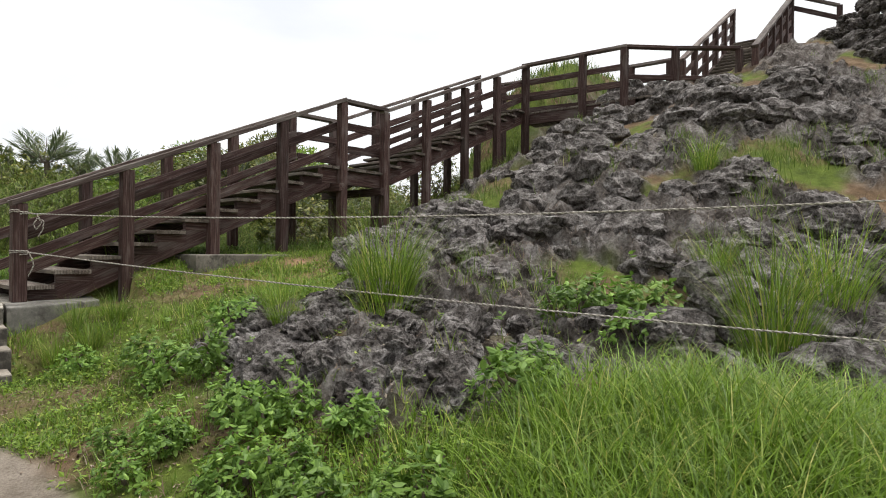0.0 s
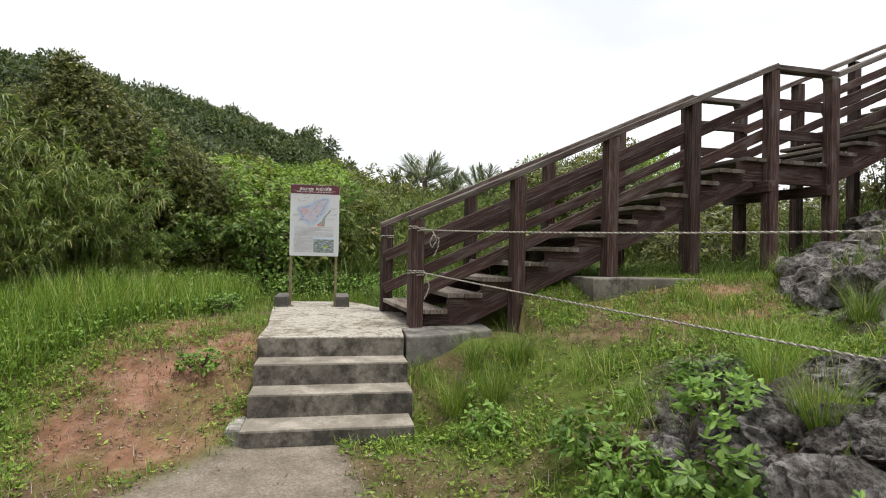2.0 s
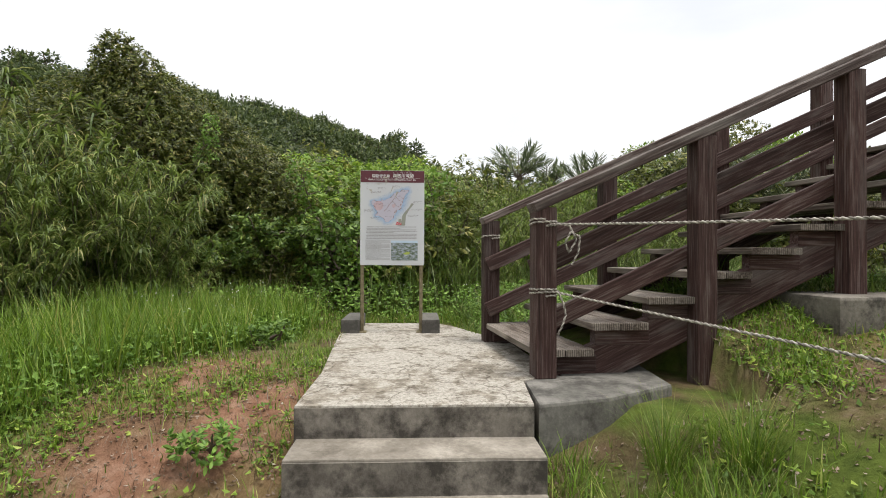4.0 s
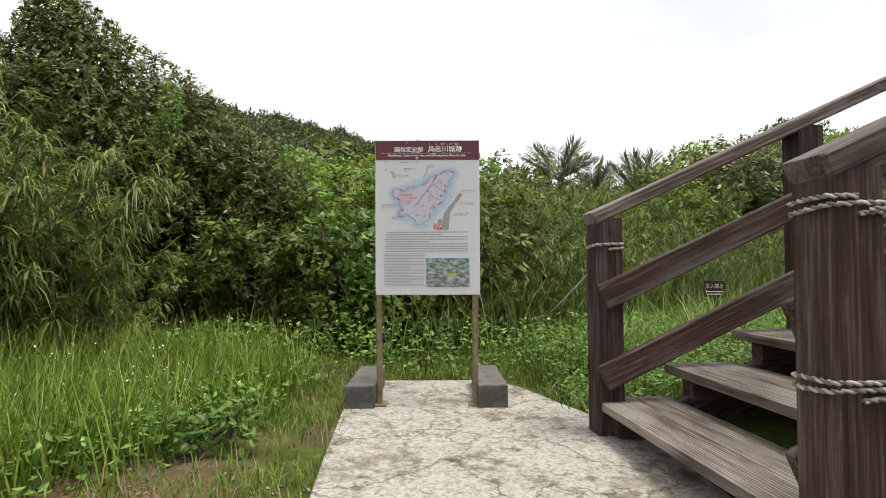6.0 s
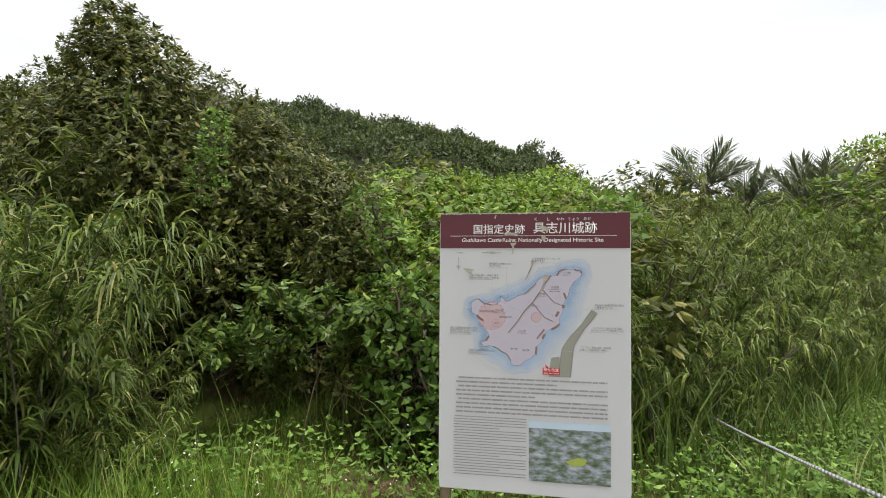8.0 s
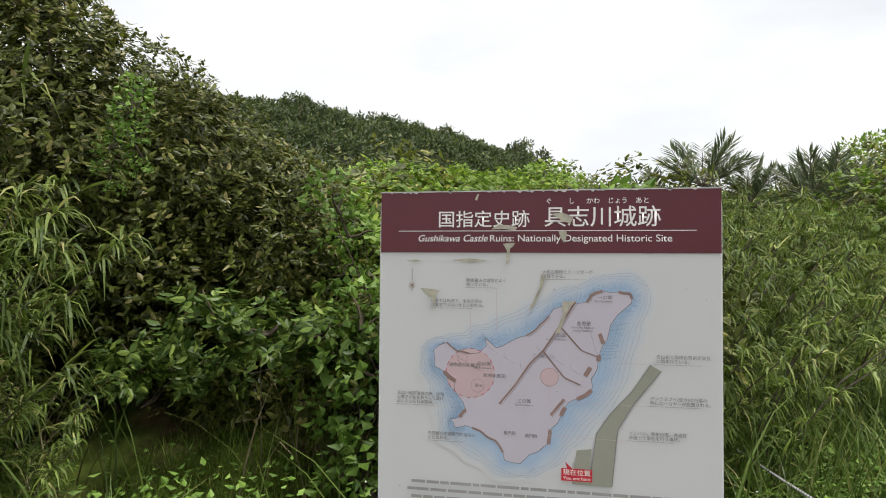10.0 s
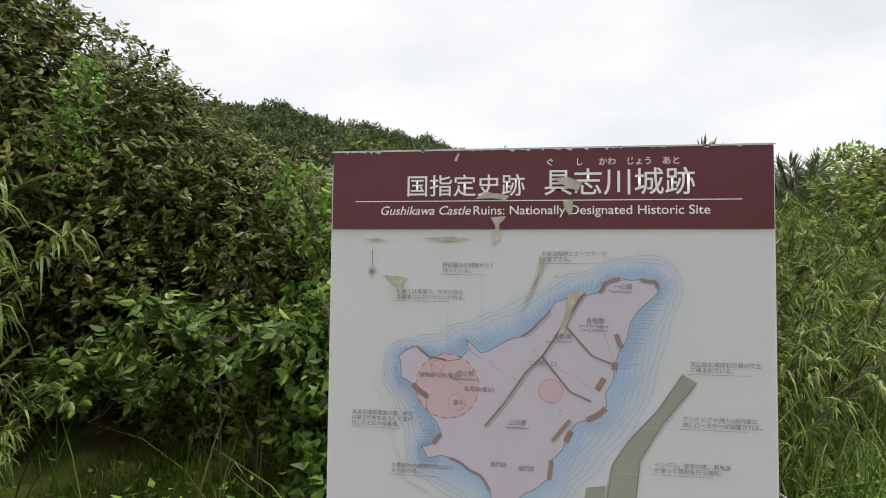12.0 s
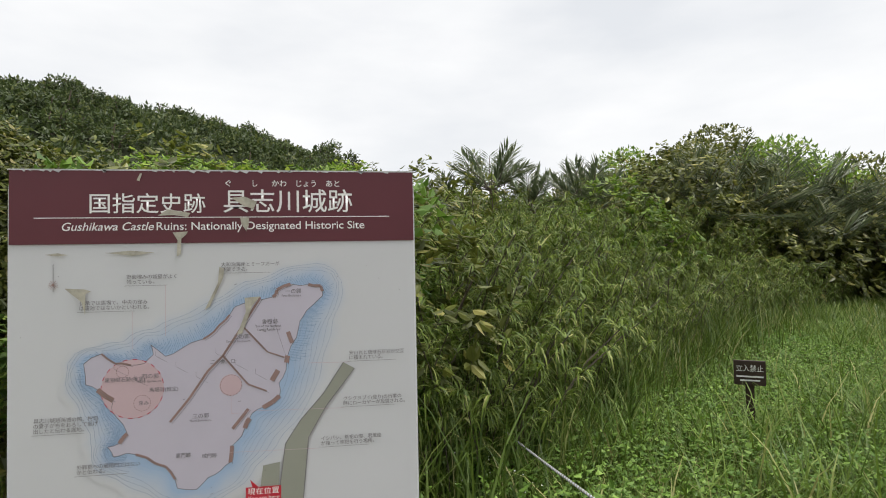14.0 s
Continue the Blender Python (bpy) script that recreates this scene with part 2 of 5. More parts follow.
FAR_LEAF = leaf_material("far_forest_leaves", (0.04, 0.062, 0.022), (0.10, 0.135, 0.04), (0.18, 0.20, 0.065))
LITTER = leaf_material("dry_litter", (0.12, 0.075, 0.05), (0.28, 0.21, 0.15), (0.38, 0.32, 0.25), 0.8, 0.05)


def plain(name, col, rough=0.6, metal=0.0, var=0.15, scale=12.0, bumps=0.0):
    m, n, l, b = material(name, rough, metal)
    c = coord_node(n)
    f = noise_node(n, l, c, scale, 6, 0.6)
    lo, hi = tuple(x * (1 - var) for x in col), tuple(min(1, x * (1 + var)) for x in col)
    l.new(ramp_node(n, l, f, [(0.3, lo), (0.7, hi)]), b.inputs["Base Color"])
    if bumps:
        bump_node(n, l, b, f, bumps, 0.005)
    return m


BARK = plain("rough_bark", (0.11, 0.085, 0.065), 0.9, 0, 0.4, 25, 0.8)
TWIG = plain("grey_twigs", (0.12, 0.1, 0.08), 0.9, 0, 0.3, 20)
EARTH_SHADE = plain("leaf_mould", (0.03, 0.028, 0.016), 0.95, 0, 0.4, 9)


# ---- land ----
def vn(x, y, seed=0):
    xi, yi = np.floor(x), np.floor(y)
    fx, fy = x - xi, y - yi
    fx, fy = fx * fx * (3 - 2 * fx), fy * fy * (3 - 2 * fy)

    def h(a, b):
        v = np.sin(a * 127.1 + b * 311.7 + seed * 74.7) * 43758.5453
        return v - np.floor(v)
    return (h(xi, yi) * (1 - fx) + h(xi + 1, yi) * fx) * (1 - fy) + (h(xi, yi + 1) * (1 - fx) + h(xi + 1, yi + 1) * fx) * fy


def fbm(x, y, octaves=4, seed=0):
    s, a, t = 0, 0.5, 0
    for k in range(octaves):
        s = s + a * vn(x * 2 ** k + 17.3 * k, y * 2 ** k - 9.1 * k, seed + k)
        t += a
        a *= 0.5
    return s / t


def ss(x, a, b):
    t = np.clip((x - a) / (b - a), 0, 1)
    return t * t * (3 - 2 * t)


def rockiness(x, y):
    """1 where bare limestone shows, 0 in grass."""
    foot = np.interp(x, (-9, -7, -4, -2, 0), (7.0, 5.0, 3.2, 3.4, 5.4))
    hill = ss(y - foot, -0.4, 0.5)
    out = ss(1.35 - np.hypot((x + 3.75) / 1.6, (y - 2.7) / 0.75), 0.0, 0.45)
    m = np.maximum(hill * ss(x, -10.6, -9.2), out)
    gaps = ss(fbm(x * 0.75 + 3, y * 0.75, 3, 5), 0.66, 0.58)
    return m * gaps


def redness(x, y):
    a = ss(1.25 - np.hypot((x + 7.25) / 1.55, (y + 1.0) / 0.8), 0, 0.5)
    b = ss(1.1 - np.hypot((x + 7.1) / 1.2, (y - 3.9) / 0.9), 0, 0.5)
    return np.maximum(a, b) * (0.5 + 0.5 * ss(fbm(x * 2.6, y * 2.6, 4, 9), 0.36, 0.6))


def pathness(x, y):
    """1 on the trodden path that ends at the steps."""
    w = 0.06 * (fbm(x * 3, y * 3, 3, 2) - 0.5)
    right = np.interp(x, (-6.3, -5.3, -4.0, -3.0, 1.0), (0.4, 0.58, 0.84, 0.94, 1.2)) + w
    left = np.interp(x, (-6.3, -5.9, -5.3, -4.9, -3.6, 1.0), (-0.28, -0.5, -0.9, -1.6, -2.4, -3.0)) + w
    return ss(right - y, -0.05, 0.08) * ss(y - left, -0.12, 0.15) * ss(x, -6.28, -6.1)


def edge_x(y):
    """Where the thicket begins."""
    return np.interp(y, (-8, -3, -1.5, 0.8, 1.4, 2.8, 6.5, 14.9), (-10.6, -11.9, -12.2, -13, -13.4, -15.2, -18.1, -24))


def land(x, y, detail=True):
    x, y = np.asarray(x, float), np.asarray(y, float)
    climb = ss(x, -5.9, -8.4)
    base = 0.03 + 0.03 * ss(x, 0, -6) - 0.12 * ss(x, -1, 2) + 0.58 * climb
    bank = np.interp(x, (-14, -12, -10, -8.5, -6.5, -4, -2.5, -1, 0.5), (0.0, 0.12, 0.35, 0.5, 0.72, 0.66, 0.5, 0.36, 0.25))
    z = base + bank * ss(y, 0.75, 3.1)
    foot = np.interp(x, (-9.5, -8, -7, -5, -4, -2, 0), (7.4, 6.4, 5.0, 4.7, 4.7, 5.6, 7.0))
    t = (y - foot) / 0.7
    rise = 0.7 * np.log1p(np.exp(np.clip(t, -30, 30)))
    rise = np.where(t > 30, y - foot, rise)
    z = z + (0.5 * np.minimum(rise, np.interp(x, (-7, -5.5, -4.2, -2.5), (8.6, 9.0, 11.3, 15.0))) + 0.05 * np.clip(rise - 12, 0, 20)) * ss(x, -14.5, -9.3 - 2.0 * ss(y, 8, 10))
    z = z + 2.2 * ss(y, 11.5, 14.5) * ss(-9.4 - x, 0, 1.3) * ss(x, -15.5, -12.5)
    z = z * 1.0 - 0.25 * ss(y, -1.2, -4.0) * ss(x, -9, -6)
    z = z - 0.2 * np.exp(-((x + 7.5) ** 2 / 0.5 + (y - 2.9) ** 2 / 1.2))
    behind = edge_x(y) - x
    z = z + 0.03 * np.clip(-10.6 - x, 0, 20) * ss(behind, 1, -1) + 0.3 * ss(behind, 0, 1.4) + np.clip(0.17 * behind, 0, 2.6) + 0.45 * ss(behind, 0.2, 2.5) * ss(y, 1, 3)
    if detail:
        z = z + 0.09 * (fbm(x * 0.9, y * 0.9, 3, 1) - 0.5) * (1 - pathness(x, y))
        r = rockiness(x, y)
        ridge = 1 - np.abs(2 * fbm(x * 1.3, y * 1.9, 5, 3) - 1)
        crag = 1 - np.abs(2 * fbm(x * 4.4, y * 5.6, 4, 11) - 1)
        pit = ss(fbm(x * 9, y * 10, 2, 14), 0.58, 0.72)
        up = ss(y, 3.2, 4.4)
        z = z + r * ((0.28 + 0.22 * up) * (ridge - 0.78 + 0.06 * up) + (0.2 + 0.1 * up) * (crag - 0.7) - 0.07 * pit)
        ledge = fbm(x * 0.55, y * 0.8, 2, 21) * 5
        z = z + r * 0.16 * (ss(ledge - np.floor(ledge), 0.35, 0.6) - 0.5)
        z = z + 0.012 * (fbm(x * 14, y * 14, 2, 4) - 0.5) * (1 - pathness(x, y))
        in_slab = ss(x, -10.8, -10.4) * ss(x, -6.0, -6.3) * ss(y, -0.42, -0.2) * ss(y, 1.5, 1.36)
        in_slab = np.maximum(in_slab, ss(x, -8.5, -8.4) * ss(x, -7.1, -7.2) * ss(y, 0.9, 1.0) * ss(y, 2.4, 2.25))
        z = np.where(in_slab > 0.5, np.minimum(z, 0.60 - 0.62 * ss(x, -7.4, -6.2)), z)
    return z


def mesh_object(name, verts, faces, mat, parent=None, smooth=False):
    me = bpy.data.meshes.new(name)
    me.from_pydata([tuple(v) for v in verts], [], [tuple(f) for f in faces])
    if mat:
        me.materials.append(mat)
    if smooth:
        me.polygons.foreach_set("use_smooth", [True] * len(me.polygons))
    ob = new(name, me)
    ob.parent = parent
    return ob


def quick_mesh(name, verts, quads, mat, smooth=False):
    """A mesh from arrays: verts (n,3), faces (m,3 or 4)."""
    me = bpy.data.meshes.new(name)
    k = quads.shape[1]
    me.vertices.add(len(verts))
    me.vertices.foreach_set("co", np.asarray(verts, np.float32).ravel())
    me.loops.add(quads.size)
    me.loops.foreach_set("vertex_index", quads.astype(np.int32).ravel())
    me.polygons.add(len(quads))
    me.polygons.foreach_set("loop_start", np.arange(0, quads.size, k, dtype=np.int32))
    me.polygons.foreach_set("use_smooth", np.full(len(quads), smooth))
    me.update(calc_edges=True)
    me.validate()
    me.materials.append(mat)
    return me


def ground_sheet():
    def axis(spans):
        out = []
        for a, b, step in spans:
            out += list(np.arange(a, b - 1e-6, step))
        out.append(spans[-1][1])
        return np.array(out)
    xs = axis([(-1500, -300, 200), (-300, -60, 20), (-60, -24, 2), (-24, -10, 0.25), (-10, 0.5, 0.045), (0.5, 6, 0.25), (6, 60, 6), (60, 300, 40), (300, 1500, 300)])
    ys = axis([(-1500, -300, 200), (-300, -60, 20), (-60, -12, 3), (-12, -3, 0.25), (-3, 1.2, 0.08), (1.2, 9, 0.045), (9, 14, 0.09), (14, 30, 0.4), (30, 60, 5), (60, 300, 40), (300, 1500, 300)])
    X, Y = np.meshgrid(xs, ys, indexing="ij")
    Z = land(X, Y)
    nx, ny = X.shape
    i = np.arange(nx * ny).reshape(nx, ny)
    quads = np.stack([i[:-1, :-1], i[1:, :-1], i[1:, 1:], i[:-1, 1:]], -1).reshape(-1, 4)
    me = quick_mesh("ground", np.stack([X, Y, Z], -1).reshape(-1, 3), quads, GROUND, True)
    rq = rockiness(X, Y)[:-1, :-1].ravel() < 0.3
    me.polygons.foreach_set("use_smooth", rq)
    col = me.attributes.new("cover", "FLOAT_COLOR", "POINT")
    rgba = np.stack([rockiness(X, Y), redness(X, Y), pathness(X, Y), np.ones_like(X)], -1).reshape(-1)
    col.data.foreach_set("color", rgba.astype(np.float32))
    return tagged(new("ground", me), "hillside of grass, red soil and grey limestone with a trodden path", "ground", kind="structure")


ground_sheet()


# ---- shapes ----
def thing(name, label, category, loc=(0, 0, 0), group="", m=None):
    ob = new(name)
    ob.empty_display_size = 0.2
    ob.matrix_world = m if m else Matrix.Translation(loc)
    return tagged(ob, label, category, group)


def part(name, me, parent, m=None, label=""):
    ob = new(name, me)
    ob.parent = parent
    if m:
        ob.matrix_basis = m
    return tagged(ob, label)


def bar_mesh(name, length, w, h, mat, cut=0.006, sag=0.0, rng=None):
    """A sawn timber along x, with worn edges; w across (y), h high (z)."""
    prof = [(w / 2, h / 2 - cut), (w / 2 - cut, h / 2), (-w / 2 + cut, h / 2), (-w / 2, h / 2 - cut),
            (-w / 2, -h / 2 + cut), (-w / 2 + cut, -h / 2), (w / 2 - cut, -h / 2), (w / 2, -h / 2 + cut)]
    rng = rng or random
    n = max(1, int(length / 0.5))
    verts, faces = [], []
    rings = [(-length / 2, 0.93)] + [(-length / 2 + cut + (length - 2 * cut) * k / n, 1.0) for k in range(n + 1)] + [(length / 2, 0.93)]
    for x, s in rings:
        oy, oz = rng.uniform(-0.002, 0.002), rng.uniform(-0.002, 0.002) - sag * (1 - (2 * x / length) ** 2)
        verts += [(x, y * s + oy, z * s + oz) for y, z in prof]
    for r in range(len(rings) - 1):
        for k in range(8):
            a, b2 = r * 8 + k, r * 8 + (k + 1) % 8
            faces.append((a, b2, b2 + 8, a + 8))
    faces.append(tuple(range(8)))
    faces.append(tuple(reversed(range(len(verts) - 8, len(verts)))))
    me = bpy.data.meshes.new(name)
    me.from_pydata(verts, [], [f[::-1] for f in faces])
    me.materials.append(mat)
    return me


def bar(name, p, q, w, h, mat, parent, label="", roll=0.0):
    """A timber between two points, given in the parent's frame."""
    p, q = Vector(p), Vector(q)
    d = (q - p)
    x = d.normalized()
    up = Vector((0, 0, 1)) if abs(x.z) < 0.95 else Vector((0, 1, 0))
    y = up.cross(x).normalized()
    z = x.cross(y)
    m = Matrix((x, y, z)).transposed().to_4x4()
    m.translation = (p + q) / 2
    return part(name, bar_mesh(name, d.length, w, h, mat), parent, m @ pose(0, 0, 0, roll), label)


def slab_mesh(name, outline, z0, z1, mat, cut=0.02):
    """A cast block over an outline, its top edge worn round."""
    bm = bmesh.new()
    vs = [bm.verts.new((x, y, z0)) for x, y in outline]
    f = bm.faces.new(vs)
    if f.normal.z > 0:
        f.normal_flip()
    r = bmesh.ops.extrude_face_region(bm, geom=[f])
    tops = [v for v in r["geom"] if isinstance(v, bmesh.types.BMVert)]
    for v in tops:
        v.co.z = z1
    bmesh.ops.recalc_face_normals(bm, faces=bm.faces)
    if cut:
        es = [e for e in bm.edges if all(abs(v.co.z - z1) < 1e-5 for v in e.verts)]
        bmesh.ops.bevel(bm, geom=es, offset=cut, segments=2, affect="EDGES", profile=0.6)
    me = bpy.data.meshes.new(name)
    bm.to_mesh(me)
    bm.free()
    me.materials.append(mat)
    return me


# ---- concrete steps and landing ----
rng = random.Random(4)


def ragged(a, b, n, amp):
    out = []
    for k in range(n):
        t = k / n
        j = rng.uniform(-amp, amp) if k else 0
        out.append((a[0] + (b[0] - a[0]) * t + j, a[1] + (b[1] - a[1]) * t + j))
    return out


steps = thing("concrete_steps", "short flight of weathered concrete steps with stained, shade-darkened risers", "steps", (-6.7, 0.4, 0))
inv = Matrix.Translation((6.7, -0.4, 0))
for k, (x, z) in enumerate(((-6.84, 0.51), (-6.53, 0.34), (-6.21, 0.17))):
    y0, y1 = (-0.24, 1.0) if k < 2 else (-0.25, 0.97)
    tip = 0.0
    o = ragged((x, y0), (x, y1), 7, 0.004) + [(x, y1), (x - 0.42 + 0.0, y1), (x - 0.42, y0)]
    part("step", slab_mesh("step", o, -0.1 if k == 2 else z - 0.24, z, CONC_TOP, 0.009), steps, inv)
    # The riser's thin slab carries shade in its darker colour, besides stains.
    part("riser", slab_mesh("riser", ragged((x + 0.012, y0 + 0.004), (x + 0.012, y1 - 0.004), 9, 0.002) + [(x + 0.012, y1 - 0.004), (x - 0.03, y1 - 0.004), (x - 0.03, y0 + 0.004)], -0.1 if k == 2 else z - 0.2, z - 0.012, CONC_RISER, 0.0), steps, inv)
part("side_kerb", slab_mesh("side_kerb", [(-6.3, -0.36), (-6.3, -0.255), (-7.12, -0.255), (-7.12, -0.36)], -0.1, 0.16, CONC, 0.02), steps, inv)

landing = thing("concrete_landing", "pale weathered concrete landing with worn patches", "landing", (-8.6, 0.4, 0))
inv = Matrix.Translation((8.6, -0.4, 0))
o = ragged((-7.15, -0.25), (-7.15, 1.0), 8, 0.004) + [(-7.15, 1.0), (-7.72, 1.05), (-7.9, 1.3), (-9.6, 1.2)]
o += ragged((-9.62, 1.08), (-10.6, 0.72), 6, 0.03) + [(-10.7, 0.6), (-10.72, -0.28), (-9.85, -0.38), (-9.05, -0.33), (-8.0, -0.25)]
part("slab", slab_mesh("slab", o, 0.2, 0.68, CRUST, 0.01), landing, inv)
# Front-face shade of the landing, put into the colour with the stains.
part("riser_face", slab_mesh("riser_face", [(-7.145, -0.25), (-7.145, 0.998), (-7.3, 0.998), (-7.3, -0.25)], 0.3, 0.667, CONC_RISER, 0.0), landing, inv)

kerb = thing("concrete_footing", "dark concrete footing strip under the timber stair", "footing", (-7.8, 1.8, 0))
part("strip", slab_mesh("strip", [(-7.17, 1.03), (-7.3, 1.45), (-7.62, 1.95), (-8.3, 2.0), (-8.15, 1.33), (-7.9, 1.33), (-7.9, 1.1), (-7.72, 1.06)], 0.3, 0.672, CONC_DARK, 0.02), kerb, Matrix.Translation((7.8, -1.8, 0)))

# ---- the timber stair, in its own frame: x along the climb, y to the near side, z up ----
STAIR = Matrix.Translation((-7.85, 1.2, 0.68)) @ pose(0, 0, 0, 0, 0, 95.8)
S_INV = STAIR.inverted()
NEAR, FAR, POST = 0.0, 1.5, 0.14


def post(name, s, w, z_top, z_bot, parent, off=(0, 0)):
    p = bar(name, (s - off[0], w - off[1], z_bot), (s - off[0], w - off[1], z_top), POST, POST, WOOD, parent)
    return p


def foot_z(s, w):
    g = STAIR @ Vector((s, w, 0))
    return float(land(g.x, g.y)) - 0.68


def rail_run(parent, s0, z0, s1, z1, w, side, heights=(-0.38, -0.78), top=True, ext=(0.08, 0.05)):
    """Top rail and two boards between (s0, z0) and (s1, z1) of the post tops."""
    k = (z1 - z0) / (s1 - s0)
    a, b = s0 - ext[0], s1 + ext[1]
    if top:
        bar("top_rail", (a, w, z0 - ext[0] * k + 0.03), (b, w, z1 + ext[1] * k + 0.03), 0.15, 0.065, WOOD_TOP, parent)
    for h in heights:
        bar("rail_board", (a + 0.03, w + side * 0.092, z0 - (ext[0] - 0.03) * k + h), (b, w + side * 0.092, z1 + ext[1] * k + h), 0.04, 0.13, WOOD, parent)


def flight(parent, s0, z0, n, rise, run, closed=False):
    """n steps; the first tread's front is at s0, and its top at z0 + rise."""
    for k in range(n):
        zt, s = z0 + rise * (k + 1), s0 + run * k
        for j in (0, 1):
            bar("tread_board", (s + 0.095 + j * 0.2 - 0.03, 0.1 - 0.13, zt - 0.024), (s + 0.095 + j * 0.2 - 0.03, FAR - 0.1 + 0.13, zt - 0.024), 0.193, 0.048, WOOD_TREAD, parent)
        for w in (0.1, FAR - 0.1):
            bar("bracket", (s + 0.02, w, zt - 0.048 - 0.055), (s + run + 0.03, w, zt - 0.048 - 0.055), 0.09, 0.11, WOOD, parent)
    L = n * run
    for w in (0.1, FAR - 0.1):
        bar("stringer", (s0 + 0.12, w, z0 + rise - 0.245), (s0 + L + 0.16, w, z0 + rise * (n + 1) - 0.23), 0.075, 0.27, WOOD, parent)


def deck(parent, s0, s1, z, w0=-0.02, w1=FAR + 0.02):
    n = int(round((s1 - s0) / 0.2))
    st = (s1 - s0) / n
    for k in range(n):
        bar("deck_board", (s0 + st * (k + 0.5), w0, z - 0.024), (s0 + st * (k + 0.5), w1, z - 0.024), st - 0.008, 0.048, WOOD_TREAD, parent)
    for w in (0.1, FAR - 0.1):
        bar("joist", (s0, w, z - 0.17), (s1, w, z - 0.17), 0.08, 0.24, WOOD, parent)
    for s in (s0 + 0.3, s1 - 0.25):
        bar("cross_beam", (s, -0.12, z - 0.36), (s, FAR + 0.12, z - 0.36), 0.1, 0.14, WOOD, parent)


lower = thing("timber_staircase", "dark weathered timber staircase with open steps and board railings", "staircase", m=STAIR)
rises, run = 0.1683, 0.38
for s, zt in ((0, 1.09), (1.12, 1.59), (2.26, 2.1), (3.38, 2.62)):
    bottom = {0: -0.01, 1.12: 0.0, 2.26: 0.5}.get(s, foot_z(s, NEAR) - 0.1)
    post("post", s, NEAR, zt, bottom - (0.1 if s == 1.12 else 0), lower)
for s, zt in ((0, 1.09), (1.12, 1.59), (2.26, 2.1), (3.38, 2.62)):
    post("post", s, FAR, zt, -0.01 if s == 0 else min(0.02, foot_z(s, FAR) - 0.05), lower)
rail_run(lower, 0, 1.09, 4.56, 3.13, NEAR, 1)
rail_run(lower, 0, 1.09, 4.56, 3.13, FAR, -1)
flight(lower, -0.02, 0.0, 11, rises, run)

mid = thing("timber_platform", "timber platform between two stair flights on tall posts", "platform", m=STAIR)
for s in (4.56, 5.56):
    for w in (NEAR, FAR):
        post("post", s, w, 3.13, foot_z(s, w) - 0.08, mid)
for w, side in ((NEAR, 1), (FAR, -1)):
    rail_run(mid, 4.56, 3.13, 5.56, 3.15, w, side, ext=(-0.04, 0.04))
deck(mid, 4.16, 5.66, 2.02)

upper = thing("timber_staircase", "upper flight of the dark timber staircase above the rocks", "staircase", m=STAIR)
for s, zt in ((6.7, 3.6), (7.92, 4.1), (9.1, 4.62), (10.32, 5.16)):
    for w in (NEAR, FAR):
        post("post", s, w, zt, min(foot_z(s, w) - 0.1, zt - 1.6), upper)
for w, side in ((NEAR, 1), (FAR, -1)):
    rail_run(upper, 5.56, 3.13, 10.32, 5.16, w, side)
flight(upper, 5.62, 2.02, 12, rises, 0.39)

# ---- walkway along the hill, and the last flight ----
walkway = thing("timber_walkway", "level timber walkway with board railings along the rocky slope", "walkway", (-7.6, 12.3, 4.72))
W0 = Vector((-7.6, 12.3, 4.72))


def wp(x, y, z=4.72):
    return Vector((x, y, z)) - W0


near_line = [(-8.9, 11.45), (-7.45, 11.75), (-6.5, 11.95)]
far_line = [(-10.35, 12.3), (-8.3, 13.0), (-7.1, 13.35), (-6.2, 13.55)]
for line, sgn in ((near_line, 1), (far_line, -1)):
    for x, y in line:
        zb = float(land(x, y)) - 0.1
        bar("post", wp(x, y, min(zb, 4.5)), wp(x, y, 5.84), POST, POST, WOOD, walkway)
    for (xa, ya), (xb, yb) in zip(line, line[1:]):
        d = Vector((xb - xa, yb - ya, 0)).normalized() * 0.07
        nrm = Vector((-d.y, d.x, 0)).normalized() * 0.09 * sgn
        bar("top_rail", wp(xa, ya, 5.87) - d, wp(xb, yb, 5.87) + d, 0.15, 0.065, WOOD_TOP, walkway)
        for h in (5.46, 5.06):
            bar("rail_board", wp(xa, ya, h) + nrm, wp(xb, yb, h) + nrm, 0.04, 0.13, WOOD, walkway)
bar("edge_beam", wp(-9.0, 11.6, 4.56), wp(-6.3, 12.1, 4.56), 0.1, 0.28, WOOD, walkway)
for k in range(22):
    t = k / 21
    a = Vector((-9.3 + 3.3 * t, 11.45 + 0.62 * t, 4.7))
    bar("deck_board", a - W0 + Vector((0, 0.02, 0)), a - W0 + Vector((-0.35, 1.5, 0)), 0.148, 0.045, WOOD_TREAD, walkway)

fence = thing("timber_fence", "timber post-and-rail fence at the foot of the last flight", "fence", (-5.2, 13.3, 4.7))
F0 = Vector((-5.2, 13.3, 4.7))
fl = [(-6.5, 11.95), (-5.75, 12.85), (-4.75, 13.85)]
for x, y in fl[1:]:
    bar("post", Vector((x, y, min(float(land(x, y)), 4.9) - 0.1)) - F0, Vector((x, y, 5.84)) - F0, POST, POST, WOOD, fence)
for (xa, ya), (xb, yb) in zip(fl, fl[1:]):
    for h, w, t in ((5.87, 0.15, 0.065), (5.2, 0.05, 0.1)):
        bar("rail_board", Vector((xa, ya, h)) - F0, Vector((xb, yb, h)) - F0, w, t, WOOD, fence)

